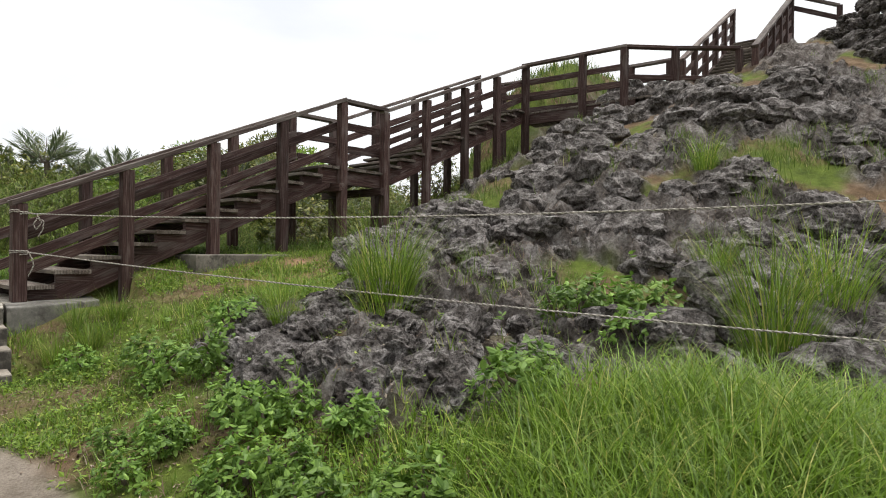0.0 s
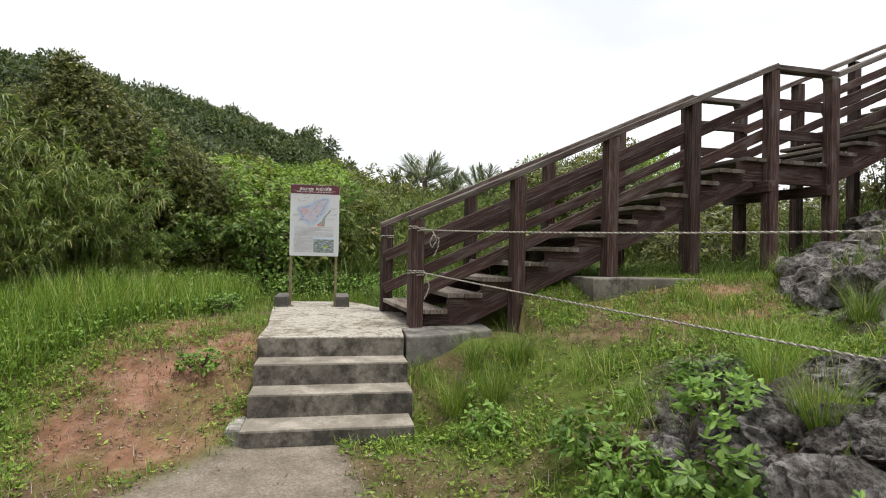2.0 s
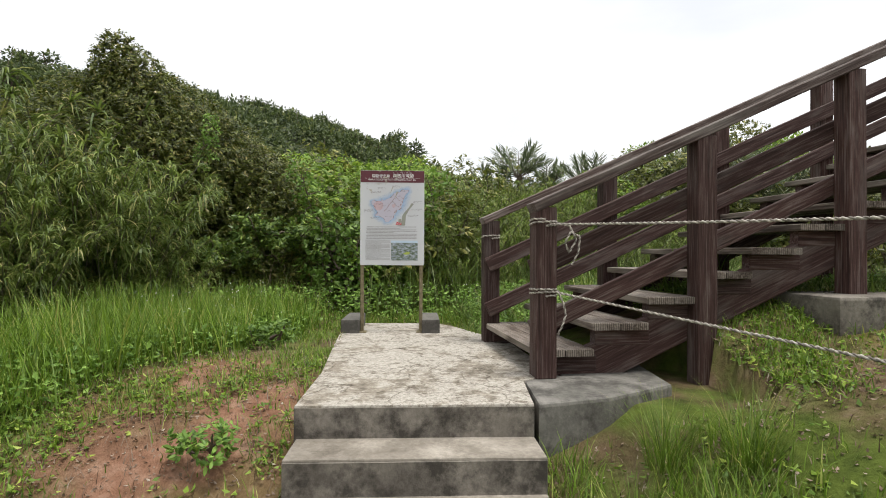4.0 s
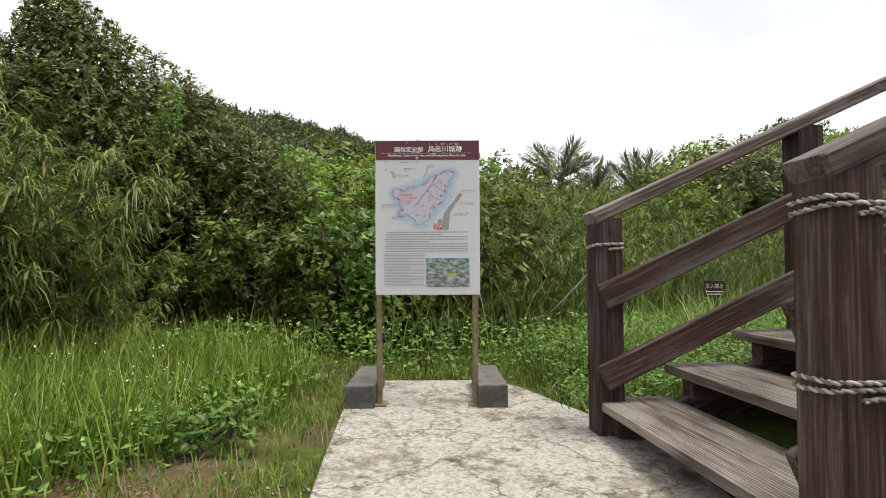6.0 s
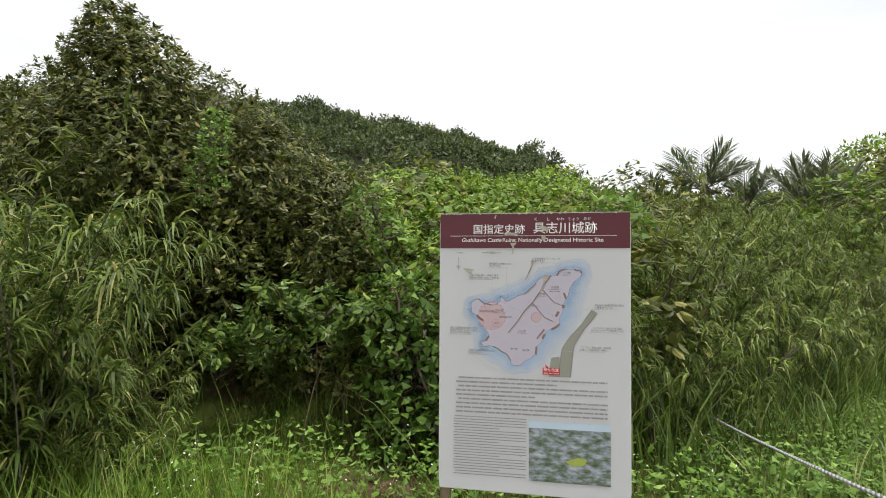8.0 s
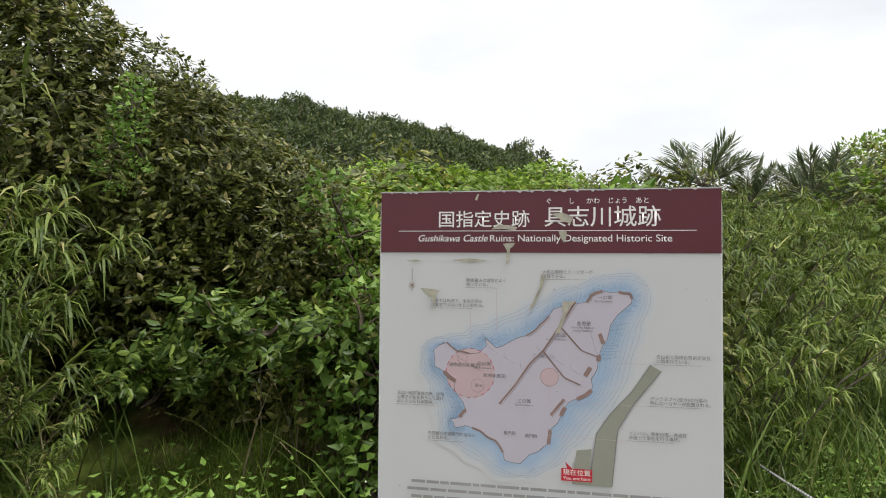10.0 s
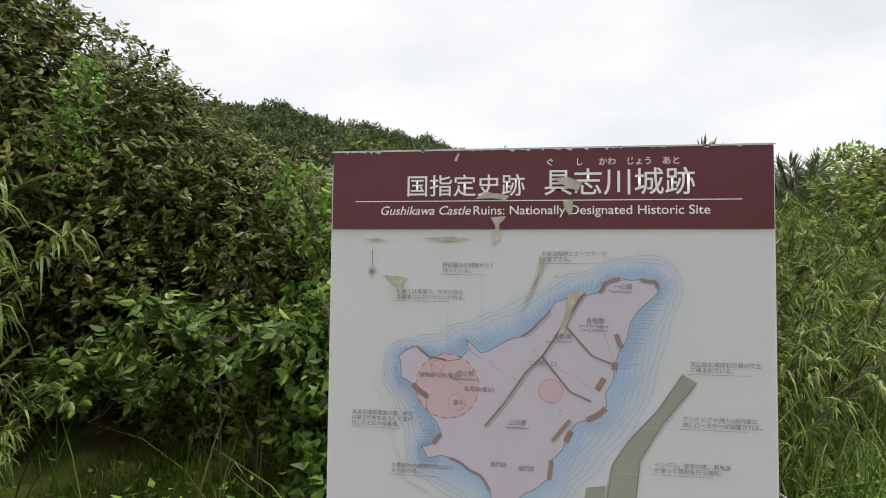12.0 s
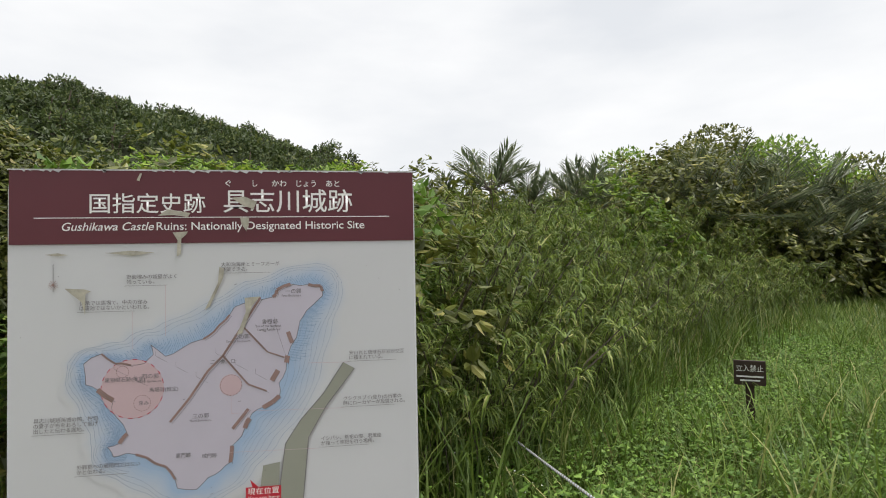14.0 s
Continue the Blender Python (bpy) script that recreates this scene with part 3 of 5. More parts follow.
last = thing("timber_staircase", "distant timber flight climbing to the hilltop ruins", "staircase", m=Matrix.Translation((-5.97, 13.7, 4.75)) @ pose(0, 0, 0, 0, 0, 98))
n_last = 18
for k in range(n_last):
    bar("tread_board", (0.3 * k, -0.05, 0.17 * k), (0.3 * k, -1.5, 0.17 * k), 0.3, 0.05, WOOD_TREAD, last)
for w in (0.0, -1.55):
    bar("stringer", (-0.1, w, -0.15), (0.3 * n_last, w, 0.17 * n_last - 0.1), 0.08, 0.28, WOOD, last)
    for k in range(6):
        s = 1.02 * k
        bar("post", (s, w, 0.57 * k - 0.4), (s, w, 0.57 * k + 1.1), POST, POST, WOOD, last)
    bar("top_rail", (-0.1, w, 1.08), (5.2, w, 4.02), 0.15, 0.065, WOOD_TOP, last)
    for h in (0.72, 0.36):
        bar("rail_board", (-0.05, w, h), (5.15, w, h + 2.92), 0.04, 0.13, WOOD, last)

bar("top_rail", (5.2, -1.55, 4.05), (5.3, -2.7, 3.5), 0.15, 0.065, WOOD_TOP, last)
bar("rail_board", (5.2, -1.55, 3.7), (5.3, -2.7, 3.15), 0.04, 0.13, WOOD, last)
bar("post", (5.3, -2.7, 2.0), (5.3, -2.7, 3.5), POST, POST, WOOD, last)

# ---- notice board ----
PANEL = plain("white_sign_enamel", (0.60, 0.61, 0.63), 0.35, 0, 0.02, 3)
MAROON = plain("maroon_sign_band", (0.115, 0.03, 0.04), 0.35, 0, 0.06, 5)
WHITE = plain("white_lettering", (0.8, 0.79, 0.78), 0.4, 0, 0.02, 5)
INK = plain("grey_ink", (0.2, 0.19, 0.2), 0.5, 0, 0.1, 50)
SEA1 = plain("pale_blue_print", (0.52, 0.64, 0.76), 0.4, 0, 0.05, 8)
SEA2 = plain("mid_blue_print", (0.36, 0.50, 0.68), 0.4, 0, 0.08, 14)
LAND_INK = plain("lilac_print", (0.52, 0.49, 0.57), 0.4, 0, 0.03, 8)
PINK = plain("pink_print", (0.56, 0.42, 0.45), 0.4, 0, 0.03, 8)
BROWN = plain("brown_print", (0.30, 0.20, 0.18), 0.5, 0, 0.15, 30)
ROAD = plain("grey_green_print", (0.30, 0.31, 0.26), 0.4, 0, 0.04, 8)
RED = plain("red_print", (0.55, 0.03, 0.05), 0.4, 0, 0.05, 8)
STEEL = plain("rusty_painted_steel", (0.2, 0.165, 0.10), 0.6, 0.3, 0.4, 18)
EDGE = plain("brushed_sheet_edge", (0.5, 0.5, 0.5), 0.45, 0.5, 0.15, 20)

SX, SY, SZ = -9.91, 0.13, 1.83
board = thing("notice_board", "white notice board with maroon heading and map on steel posts", "notice board", (SX, SY, 0.68))
LEAN_M = pose(0, 0, 0, 0, 0.8, 0)
PW, PH = 0.64, 0.95


def on_board(u, v, lift=0.0):
    """From the panel's left edge and top edge, in metres, to the board's frame."""
    return Vector((0.0 + lift, -PW / 2 + u, SZ - 0.68 + PH / 2 - v))


panel_me = bar_mesh("panel", PW, PH, 0.022, PANEL, 0.003)
part("panel", panel_me, board, Matrix.Translation((-0.011, 0, SZ - 0.68)) @ Matrix(((0, 0, 1, 0), (1, 0, 0, 0), (0, 1, 0, 0), (0, 0, 0, 1))))
for y in (-0.30, 0.29):
    p = bar("post", (-0.035, y, 0.0), (-0.035, y, 1.55), 0.035, 0.035, STEEL, board, "rust-streaked steel post")
    b2 = bar_mesh("base_plate", 0.1, 0.09, 0.012, STEEL, 0.002)
    part("base_plate", b2, board, Matrix.Translation((-0.035, y, 0.006)))


def flat(name, pts, lift, mat, label=""):
    """A printed shape on the panel; pts in panel metres (u right, v down)."""
    n = len(pts)
    vs = [on_board(u, v, lift) for u, v in pts]
    c = sum(vs, Vector()) / n
    return flat_poly(name, vs, mat, label)


def flat_poly(name, vs, mat, label):
    bm = bmesh.new()
    f = bm.faces.new([bm.verts.new(v) for v in vs])
    f.normal_update()
    if f.normal.x < 0:
        f.normal_flip()
    bmesh.ops.triangulate(bm, faces=[f])
    me = bpy.data.meshes.new(name)
    bm.to_mesh(me)
    bm.free()
    me.materials.append(mat)
    return part(name, me, board, None, label)


def rect(u0, v0, u1, v1):
    return [(u0, v0), (u1, v0), (u1, v1), (u0, v1)]


flat("heading_band", rect(0.002, 0.002, PW - 0.002, 0.12), 0.0016, MAROON)
flat("heading_rule", rect(0.038, 0.0775, 0.596, 0.0788), 0.0022, WHITE)


def text(name, s, u, v, size, mat, width=None, shear=0.0, lift=0.0022):
    """Lettering with its baseline's left end at (u, v) of the panel, made as wide as given."""
    cu = bpy.data.curves.new(name, "FONT")
    cu.body, cu.size, cu.shear, cu.offset = s, size, shear, size * (0.006 if size > 0.015 else 0.004)
    tmp = new(name, cu)
    bpy.context.view_layer.update()
    me = bpy.data.meshes.new_from_object(tmp.evaluated_get(bpy.context.evaluated_depsgraph_get()))
    bpy.data.objects.remove(tmp)
    me.materials.clear()
    me.materials.append(mat)
    xs = [w.co.x for w in me.vertices]
    if not xs:
        return
    x0, x1 = min(xs), max(xs)
    k = width / (x1 - x0) if width else 1.0
    p = on_board(u, v, lift)
    for w in me.vertices:
        w.co = (p.x, p.y + (w.co.x - x0) * k, p.z + w.co.y)
    return part(name, me, board)


def T(x, y):
    """Panel metres of a place on the printed sheet's own scale."""
    return (x - 585) / 1194, (y - 267) / 1194


def ribbon(name, pts, w, mat, lift=0.0026, closed=False):
    P = [np.array(T(*p)) for p in pts]
    if closed:
        P.append(P[0])
    vs, fs = [], []
    for a, b in zip(P, P[1:]):
        d = b - a
        n = np.array([-d[1], d[0]]) / (np.linalg.norm(d) + 1e-9) * w / 2
        o = len(vs)
        vs += [on_board(*(a + n), lift), on_board(*(b + n), lift), on_board(*(b - n), lift), on_board(*(a - n), lift)]
        fs.append((o, o + 1, o + 2, o + 3))
    me = bpy.data.meshes.new(name)
    me.from_pydata(vs, [], fs)
    me.materials.append(mat)
    return tagged(part(name, me, board), kind="stuff")


text("heading_lettering", "国指定史跡", 0.119, 0.0680, 0.0345, WHITE, 0.176)
text("heading_lettering", "具志川城跡", 0.323, 0.0670, 0.0415, WHITE, 0.2105)
for t_, x, w in (("ぐ", 975, 11), ("し", 1027, 9), ("かわ", 1064, 28), ("じょう", 1112, 38), ("あと", 1170, 27)):
    text("reading_lettering", t_, T(x, 0)[0], 0.0265, 0.0125, WHITE, w / 1194)
text("english_lettering", "Gushikawa Castle", 0.0785, 0.0985, 0.0185, WHITE, 0.137, 0.25)
text("english_lettering", "Ruins: Nationally Designated Historic Site", 0.2195, 0.0985, 0.0185, WHITE, 0.334)

def S(cx, cy):
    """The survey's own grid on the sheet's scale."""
    return 585 + 0.6932 * cx, 403 + 0.7096 * cy


coast = [S(*p) for p in ((190, 330), (235, 305), (270, 332), (310, 338), (345, 335), (368, 312), (362, 286), (400, 318), (440, 300), (500, 275), (530, 255), (560, 225), (585, 190), (640, 175),
                         (690, 165), (702, 145), (740, 130), (790, 132), (825, 137), (830, 165), (785, 205), (765, 235), (755, 280), (730, 330), (725, 370), (705, 405), (706, 440), (660, 470),
                         (630, 485), (615, 510), (602, 545), (575, 570), (570, 615), (545, 635), (510, 652), (480, 682), (430, 675), (424, 650), (400, 615), (350, 587), (300, 572), (265, 580),
                         (250, 553), (280, 545), (300, 520), (290, 495), (262, 460), (265, 430), (225, 400), (195, 385))]
rough_line = random.Random(31)
coast = [q for a, b in zip(coast, coast[1:] + coast[:1]) for q in (a, ((a[0] + b[0]) / 2 + rough_line.uniform(-2.5, 2.5), (a[1] + b[1]) / 2 + rough_line.uniform(-2.5, 2.5)))]
cc = np.array([940.0, 690.0])


def grown(d, wob=0.0, seed=0):
    """The coast moved outwards by about d, smoother the further it goes."""
    n = len(coast)
    P = np.array(coast, float)
    reach = int(1 + d / 7)
    w = np.array([1.0 / (1 + abs(k)) for k in range(-reach, reach + 1)])
    sm = sum(np.roll(P, -k, 0) * w[k + reach] for k in range(-reach, reach + 1)) / w.sum()
    t = np.roll(sm, -1, 0) - np.roll(sm, 1, 0)
    nrm = np.stack([t[:, 1], -t[:, 0]], 1) / (np.linalg.norm(t, axis=1)[:, None] + 1e-9)
    v = sm - cc
    v = v / (np.linalg.norm(v, axis=1)[:, None] + 1e-9) * 0.5 + nrm * 0.5
    side = np.where(v[:, 0] > 0, 0.55 * v[:, 0], 0.1) if d > 10 else np.zeros(n)
    out = sm + v * (d * (1 + side) + wob * np.sin(np.arange(n) * 1.3 + seed))[:, None]
    return [tuple(p) for p in out]


SHEET, DEEP = (0.60, 0.61, 0.63), (0.34, 0.47, 0.66)
for i in range(13):
    k = (i / 12) ** 1.3 * 0.92
    tint = plain("airbrushed_blue_print", tuple(p + (q - p) * k for p, q in zip(SHEET, DEEP)), 0.4, 0, 0.02, 8)
    flat("sea_print", [T(*p) for p in grown(66 - 4.6 * i, 5, 1)], 0.0010 + 0.00007 * i, tint)
flat("land_print", [T(*p) for p in coast], 0.002, LAND_INK)
contour_bits = []
for k, d in enumerate((7, 12, 17, 22, 28, 34, 41, 48)):
    line = grown(d, 2.2, k)
    keep = [i for i, p in enumerate(line) if p[0] > 1000 and p[1] > 560 or p[0] < 800 and p[1] > 640 or k > 4]
    for i0 in keep:
        if (i0 + 1) % len(line) in keep:
            contour_bits.append((line[i0], line[(i0 + 1) % len(line)]))
cv_, cf_ = [], []
for a, b in contour_bits:
    a, b = np.array(T(*a)), np.array(T(*b))
    d = b - a
    nn = np.array([-d[1], d[0]]) / (np.linalg.norm(d) + 1e-9) * 0.00022
    o = len(cv_)
    cv_ += [on_board(*(a + nn), 0.00193), on_board(*(b + nn), 0.00193), on_board(*(b - nn), 0.00193), on_board(*(a - nn), 0.00193)]
    cf_.append((o, o + 1, o + 2, o + 3))
me = bpy.data.meshes.new("contour_line")
me.from_pydata(cv_, [], cf_)
me.materials.append(plain("contour_ink", (0.26, 0.33, 0.45), 0.4, 0, 0.05, 8))
tagged(part("contour_line", me, board), kind="stuff")
ring_in, ring_out = grown(0.5), grown(27, 2, 4)
hatch_v, hatch_f = [], []
for i in range(len(coast)):
    for j in range(5):
        t = j / 5
        p = [np.array(T(*[R_[i][c] * (1 - t) + R_[(i + 1) % len(coast)][c] * t for c in (0, 1)])) for R_ in (ring_in, ring_out)]
        if ring_in[i][1] > 650 and ring_in[i][0] > 800:
            continue
        q = p[0] + (p[1] - p[0]) * (0.75 + 0.25 * math.sin(i * 1.7 + j * 2.3))
        d = q - p[0]
        nn = np.array([-d[1], d[0]]) / (np.linalg.norm(d) + 1e-9) * 0.00022
        o = len(hatch_v)
        hatch_v += [on_board(*(p[0] + nn), 0.00195), on_board(*(q + nn), 0.00195), on_board(*(q - nn), 0.00195), on_board(*(p[0] - nn), 0.00195)]
        hatch_f.append((o, o + 1, o + 2, o + 3))
me = bpy.data.meshes.new("cliff_hatching")
me.from_pydata(hatch_v, [], hatch_f)
me.materials.append(plain("blue_hatching_ink", (0.2, 0.3, 0.45), 0.4, 0, 0.05, 8))
tagged(part("cliff_hatching", me, board), kind="stuff")
ribbon("coast_line", coast, 0.0009, INK, 0.0023, True)
ring = lambda x, y, r, n=28: [(x + r * math.cos(6.2832 * k / n), y + r * math.sin(6.2832 * k / n)) for k in range(n)]
flat("circle_print", [T(*p) for p in ring(803, 688, 56)], 0.0022, PINK)
flat("circle_print", [T(*p) for p in ring(982, 690, 21)], 0.0022, PINK)
for x, y, r in ((803, 688, 56), (983, 690, 20), (785, 655, 11), (820, 716, 15)):
    rr = ring(x, y, r, 40)
    for k in range(0, 40, 2):
        ribbon("ring_dash", rr[k:k + 2], 0.001, BROWN if r < 30 else RED, 0.0025)
flat("road_print", [T(*p) for p in ((1200, 655), (1222, 668), (1165, 740), (1130, 800), (1122, 882), (1118, 925), (1070, 925), (1075, 882), (1085, 810), (1115, 765), (1160, 715))], 0.0026, ROAD)
flat("road_print", [T(*p) for p in ((1042, 850), (1074, 845), (1070, 925), (1032, 925))], 0.0024, ROAD)
for pl in (((1200, 655), (1160, 715), (1115, 765), (1085, 810), (1075, 882), (1070, 925)), ((1222, 668), (1165, 740), (1130, 800), (1122, 882), (1118, 925))):
    ribbon("road_edge", pl, 0.0013, INK, 0.0029)
for pl, w in ((((870, 755), (905, 712), (940, 660), (968, 632), (1005, 575), (1040, 520)), 0.0035), (((1005, 575), (1052, 628)), 0.003), (((1052, 628), (1085, 640)), 0.002), (((968, 632), (1015, 690), (1050, 705)), 0.003),
              (((985, 775), (1015, 738)), 0.005), (((1092, 590), (1100, 612)), 0.007), (((1060, 685), (1072, 665)), 0.008),
              (coast[2:7], 0.003), (coast[18:24], 0.003), (coast[28:33], 0.005), (coast[34:38], 0.005), (coast[46:48], 0.008), (coast[52:55], 0.007), (coast[57:60], 0.007), (coast[62:65], 0.006), (coast[74:80], 0.004), (coast[86:89], 0.006), (coast[94:97], 0.008)):
    ribbon("wall_print", pl, w, BROWN, 0.0026)
    ribbon("wall_print", [(x + 4, y + 3) for x, y in pl], 0.0006, INK, 0.0027)
for k in range(9):
    x = 770 + 37 * k
    ribbon("relief_line", [(x, 640 + 25 * math.sin(k * 2.1) + 9 * j if x < 1050 else 560 + 9 * j) for j in range(2)] + [(x + 22, 662 + 25 * math.sin(k * 2.1))], 0.0004, INK, 0.0024)
for s_, x, y, h in (("一の郭", 1088, 513, 10), ("First Enclosure", 1081, 520, 6), ("舎殿跡", 1042, 572, 10), ("Site of the Regional", 1030, 579, 6), ("Lord's Residence", 1034, 586, 6), ("二の郭", 988, 600, 10),
                    ("Second Enclosure", 975, 607, 6), ("四の郭", 820, 669, 10), ("Fourth Enclosure", 811, 677, 6), ("建物礎石跡(推定)", 754, 673, 9), ("馬場跡(推定)", 833, 695, 9), ("窪み", 814, 719, 9),
                    ("三の郭", 911, 750, 10), ("Third Enclosure", 905, 757, 6), ("裏門跡", 880, 823, 9), ("城門跡", 928, 827, 9), ("二の郭入口", 945, 647, 9)):
    text("map_lettering", s_, *T(x, y), h * 0.00088, INK, None, 0, 0.0034)
for lines, x, y, x2 in ((("野面積みの城壁がよく", "残っている。"), 793, 478, 863), (("伝承では馬場で、中央の窪み", "は溜池ではないかといわれる。"), 710, 526, 803), (("大和泊海岸とミーフガーが", "展望できる。"), 966, 457, 1056),
                        (("具志川城跡落城の際、按司", "の妻子が布をおろして逃げ", "出したと伝わる崖地。"), 631, 743, 714), (("外郭部への通用門ではない", "かと伝わる。"), 705, 833, 788),
                        (("安山岩と琉球石灰岩が交互", "に積まれている。"), 1212, 640, 1302), (("グシクヌブイ(登り)の行事の", "時にローカヤーが設置される。"), 1199, 731, 1297), (("イシバシ。祭祀の際、君風座", "が座って祭祀を行う場所。"), 1154, 808, 1244)):
    for k, s_ in enumerate(lines):
        text("note_lettering", s_, *T(x, y + 9.6 * k), 0.0078, INK, None, 0, 0.003)
    yy = y + 9.6 * (len(lines) - 1) + 4
    ribbon("note_rule", [(x - 4, yy), (x2 + 4, yy)], 0.0005, INK, 0.003)
for a, b in (((1212, 655), (1130, 653)), ((1200, 746), (1010, 742)), ((1150, 823), (980, 820)), ((803, 541), (803, 612)), ((863, 492), (863, 590)), ((983, 690), (983, 745)), ((983, 745), (1010, 745))):
    ribbon("leader_line", [a, b], 0.0005, PINK, 0.0031)
flat("marker_print", rect(0.355, 0.522, 0.411, 0.545), 0.0032, RED)
flat("marker_print", [(0.366, 0.523), (0.376, 0.523), (0.362, 0.510)], 0.0032, RED)
text("marker_lettering", "現在位置", 0.358, 0.533, 0.0115, WHITE, 0.05, 0, 0.0037)
text("marker_lettering", "You are here", 0.358, 0.5425, 0.0085, WHITE, 0.05, 0, 0.0037)
ribbon("north_mark", [(664, 448), (664, 500)], 0.001, INK)
for k in range(6):
    a = math.pi * k / 6
    ribbon("north_mark", [(664 - 9 * math.cos(a), 487 - 9 * math.sin(a)), (664 + 9 * math.cos(a), 487 + 9 * math.sin(a))], 0.0008, BROWN, 0.0026 + 0.0001 * k)
r5 = random.Random(9)
for k in range(9):
    v = 0.563 + 0.0145 * k
    ink = plain("faint_ink", (0.32, 0.31, 0.32), 0.5) if k == 0 else ink
    u, end = 0.06 + (0.008 if k in (0, 2, 5) else 0), 0.565 if k not in (1, 4) else 0.3 + 0.2 * r5.random()
    while u < end:
        w = r5.uniform(0.012, 0.045)
        flat("text_bar", rect(u, v, min(u + w, end), v + 0.0055), 0.0024, ink)
        u += w + 0.003
for k in range(22):
    v = 0.697 + 0.0093 * k
    flat("text_bar", rect(0.052 + (0.004 if k % 5 == 0 else 0), v, 0.3 if k % 5 != 4 else 0.21, v + 0.003), 0.0024, ink)
mm, n_, l_, b_ = material("printed_aerial_photo", 0.4)
c_ = coord_node(n_)
f_ = noise_node(n_, l_, c_, 26, 6, 0.6, (1, 1, 2.4))
l_.new(ramp_node(n_, l_, f_, [(0.3, (0.05, 0.08, 0.04)), (0.46, (0.16, 0.2, 0.15)), (0.56, (0.3, 0.34, 0.4)), (0.7, (0.5, 0.52, 0.56))]), b_.inputs["Base Color"])
flat("photo_print", rect(0.309, 0.703, 0.575, 0.902), 0.0024, mm)
flat("photo_print", rect(0.309, 0.703, 0.575, 0.725), 0.0028, SEA1)
flat("photo_print", [(0.43, 0.83), (0.47, 0.815), (0.5, 0.82), (0.49, 0.84), (0.45, 0.845)], 0.0028, plain("yellow_green_print", (0.35, 0.42, 0.08), 0.5))
PEEL = plain("peeled_grey_coating", (0.42, 0.40, 0.33), 0.7, 0, 0.3, 60)
for poly in (((877, 390), (905, 388), (901, 395), (893, 402), (892, 432), (884, 437), (886, 405)), ((850, 357), (868, 345), (910, 352), (905, 360), (880, 356)), ((985, 322), (1012, 320), (1035, 330), (1028, 345), (1010, 338), (995, 328)),
             ((1003, 362), (1020, 360), (1019, 378), (1014, 388), (1005, 374)), ((650, 430), (672, 427), (692, 431), (672, 433)), ((755, 428), (800, 424), (845, 428), (805, 434)), ((684, 494), (718, 496), (731, 500), (721, 505), (720, 545), (714, 520)),
             ((963, 458), (972, 462), (970, 480), (945, 535), (935, 542), (960, 490)), ((1010, 520), (1040, 518), (1025, 535), (1005, 590), (995, 592), (1012, 548)), ((818, 275), (822, 275), (817, 290), (812, 288))):
    flat("peeled_patch", [T(*p) for p in poly], 0.0042, PEEL, "curling peeled coating")
for k in range(40):
    x, y = r5.uniform(600, 1340), r5.uniform(430, 1300)
    ribbon("scratch", [(x, y), (x + r5.uniform(-5, 5), y + r5.uniform(-3, 3))], 0.0008, INK, 0.0036)
for k in range(26):
    x, w = r5.uniform(590, 1330), r5.uniform(4, 22)
    flat("chipped_edge", [T(x, 268), T(x + w, 268), T(x + w * 0.7, 271 + r5.random() * 3), T(x + w * 0.2, 270)], 0.0034, EDGE)
flat("chipped_edge", rect(0.0, 0.0, PW, 0.0022), 0.0030, EDGE)


# ---- ropes ----
ROPE = plain("dirty_white_rope", (0.42, 0.39, 0.34), 0.9, 0, 0.5, 45, 0.4)
ROPE_DARK = plain("dark_rope_strand", (0.20, 0.18, 0.155), 0.9, 0, 0.5, 45, 0.4)
ROPE_BLUE = plain("pale_blue_white_rope", (0.36, 0.39, 0.42), 0.8, 0, 0.25, 60, 0.4)


def rope(parent, pts, mat, r=0.0046, pitch=0.05, name="strand", label=""):
    """Two twisted strands along a line of points."""
    P = np.array(pts, float)
    seg = np.linalg.norm(np.diff(P, axis=0), axis=1)
    S = np.concatenate([[0], np.cumsum(seg)])
    n = max(8, int(S[-1] / pitch * 7))
    s = np.linspace(0, S[-1], n)
    C = np.stack([np.interp(s, S, P[:, k]) for k in range(3)], 1)
    D = unit(np.gradient(C, axis=0))
    A = unit(np.cross(D, np.array([0.13, 0.2, 1.0])))
    B = np.cross(D, A)
    for ph in (0, np.pi):
        an = 2 * np.pi * s / pitch + ph
        c = C + (A * np.cos(an)[:, None] + B * np.sin(an)[:, None]) * r * 0.75
        V = []
        for q in range(5):
            t = 2 * np.pi * q / 5
            V.append(c + (A * np.cos(t) + B * np.sin(t)) * r)
        V = np.stack(V, 1).reshape(-1, 3)
        i = np.arange(n - 1)[:, None] * 5
        q = np.arange(5)[None]
        F = np.stack([i + q, i + (q + 1) % 5, i + 5 + (q + 1) % 5, i + 5 + q], -1).reshape(-1, 4)
        part(name, quick_mesh(name, V, F, ROPE_DARK if ph else mat, True), parent, None, label)


def unit(a):
    return a / (np.linalg.norm(a, axis=1)[:, None] + 1e-9)


def hang(a, b, sag, n=24):
    a, b = np.array(a, float), np.array(b, float)
    return [a + (b - a) * t - np.array([0, 0, 4 * sag * t * (1 - t)]) for t in np.linspace(0, 1, n)]


def wraps(z, turns, half=0.079):
    out = []
    for k in range(int(turns * 8) + 1):
        a = k * math.pi / 4
        c, s_ = math.cos(a), math.sin(a)
        m_ = max(abs(c), abs(s_)) ** 0.75
        out.append((c / m_ * half, s_ / m_ * half, z + 0.022 * k / 8 + 0.004 * math.sin(k)))
    return out


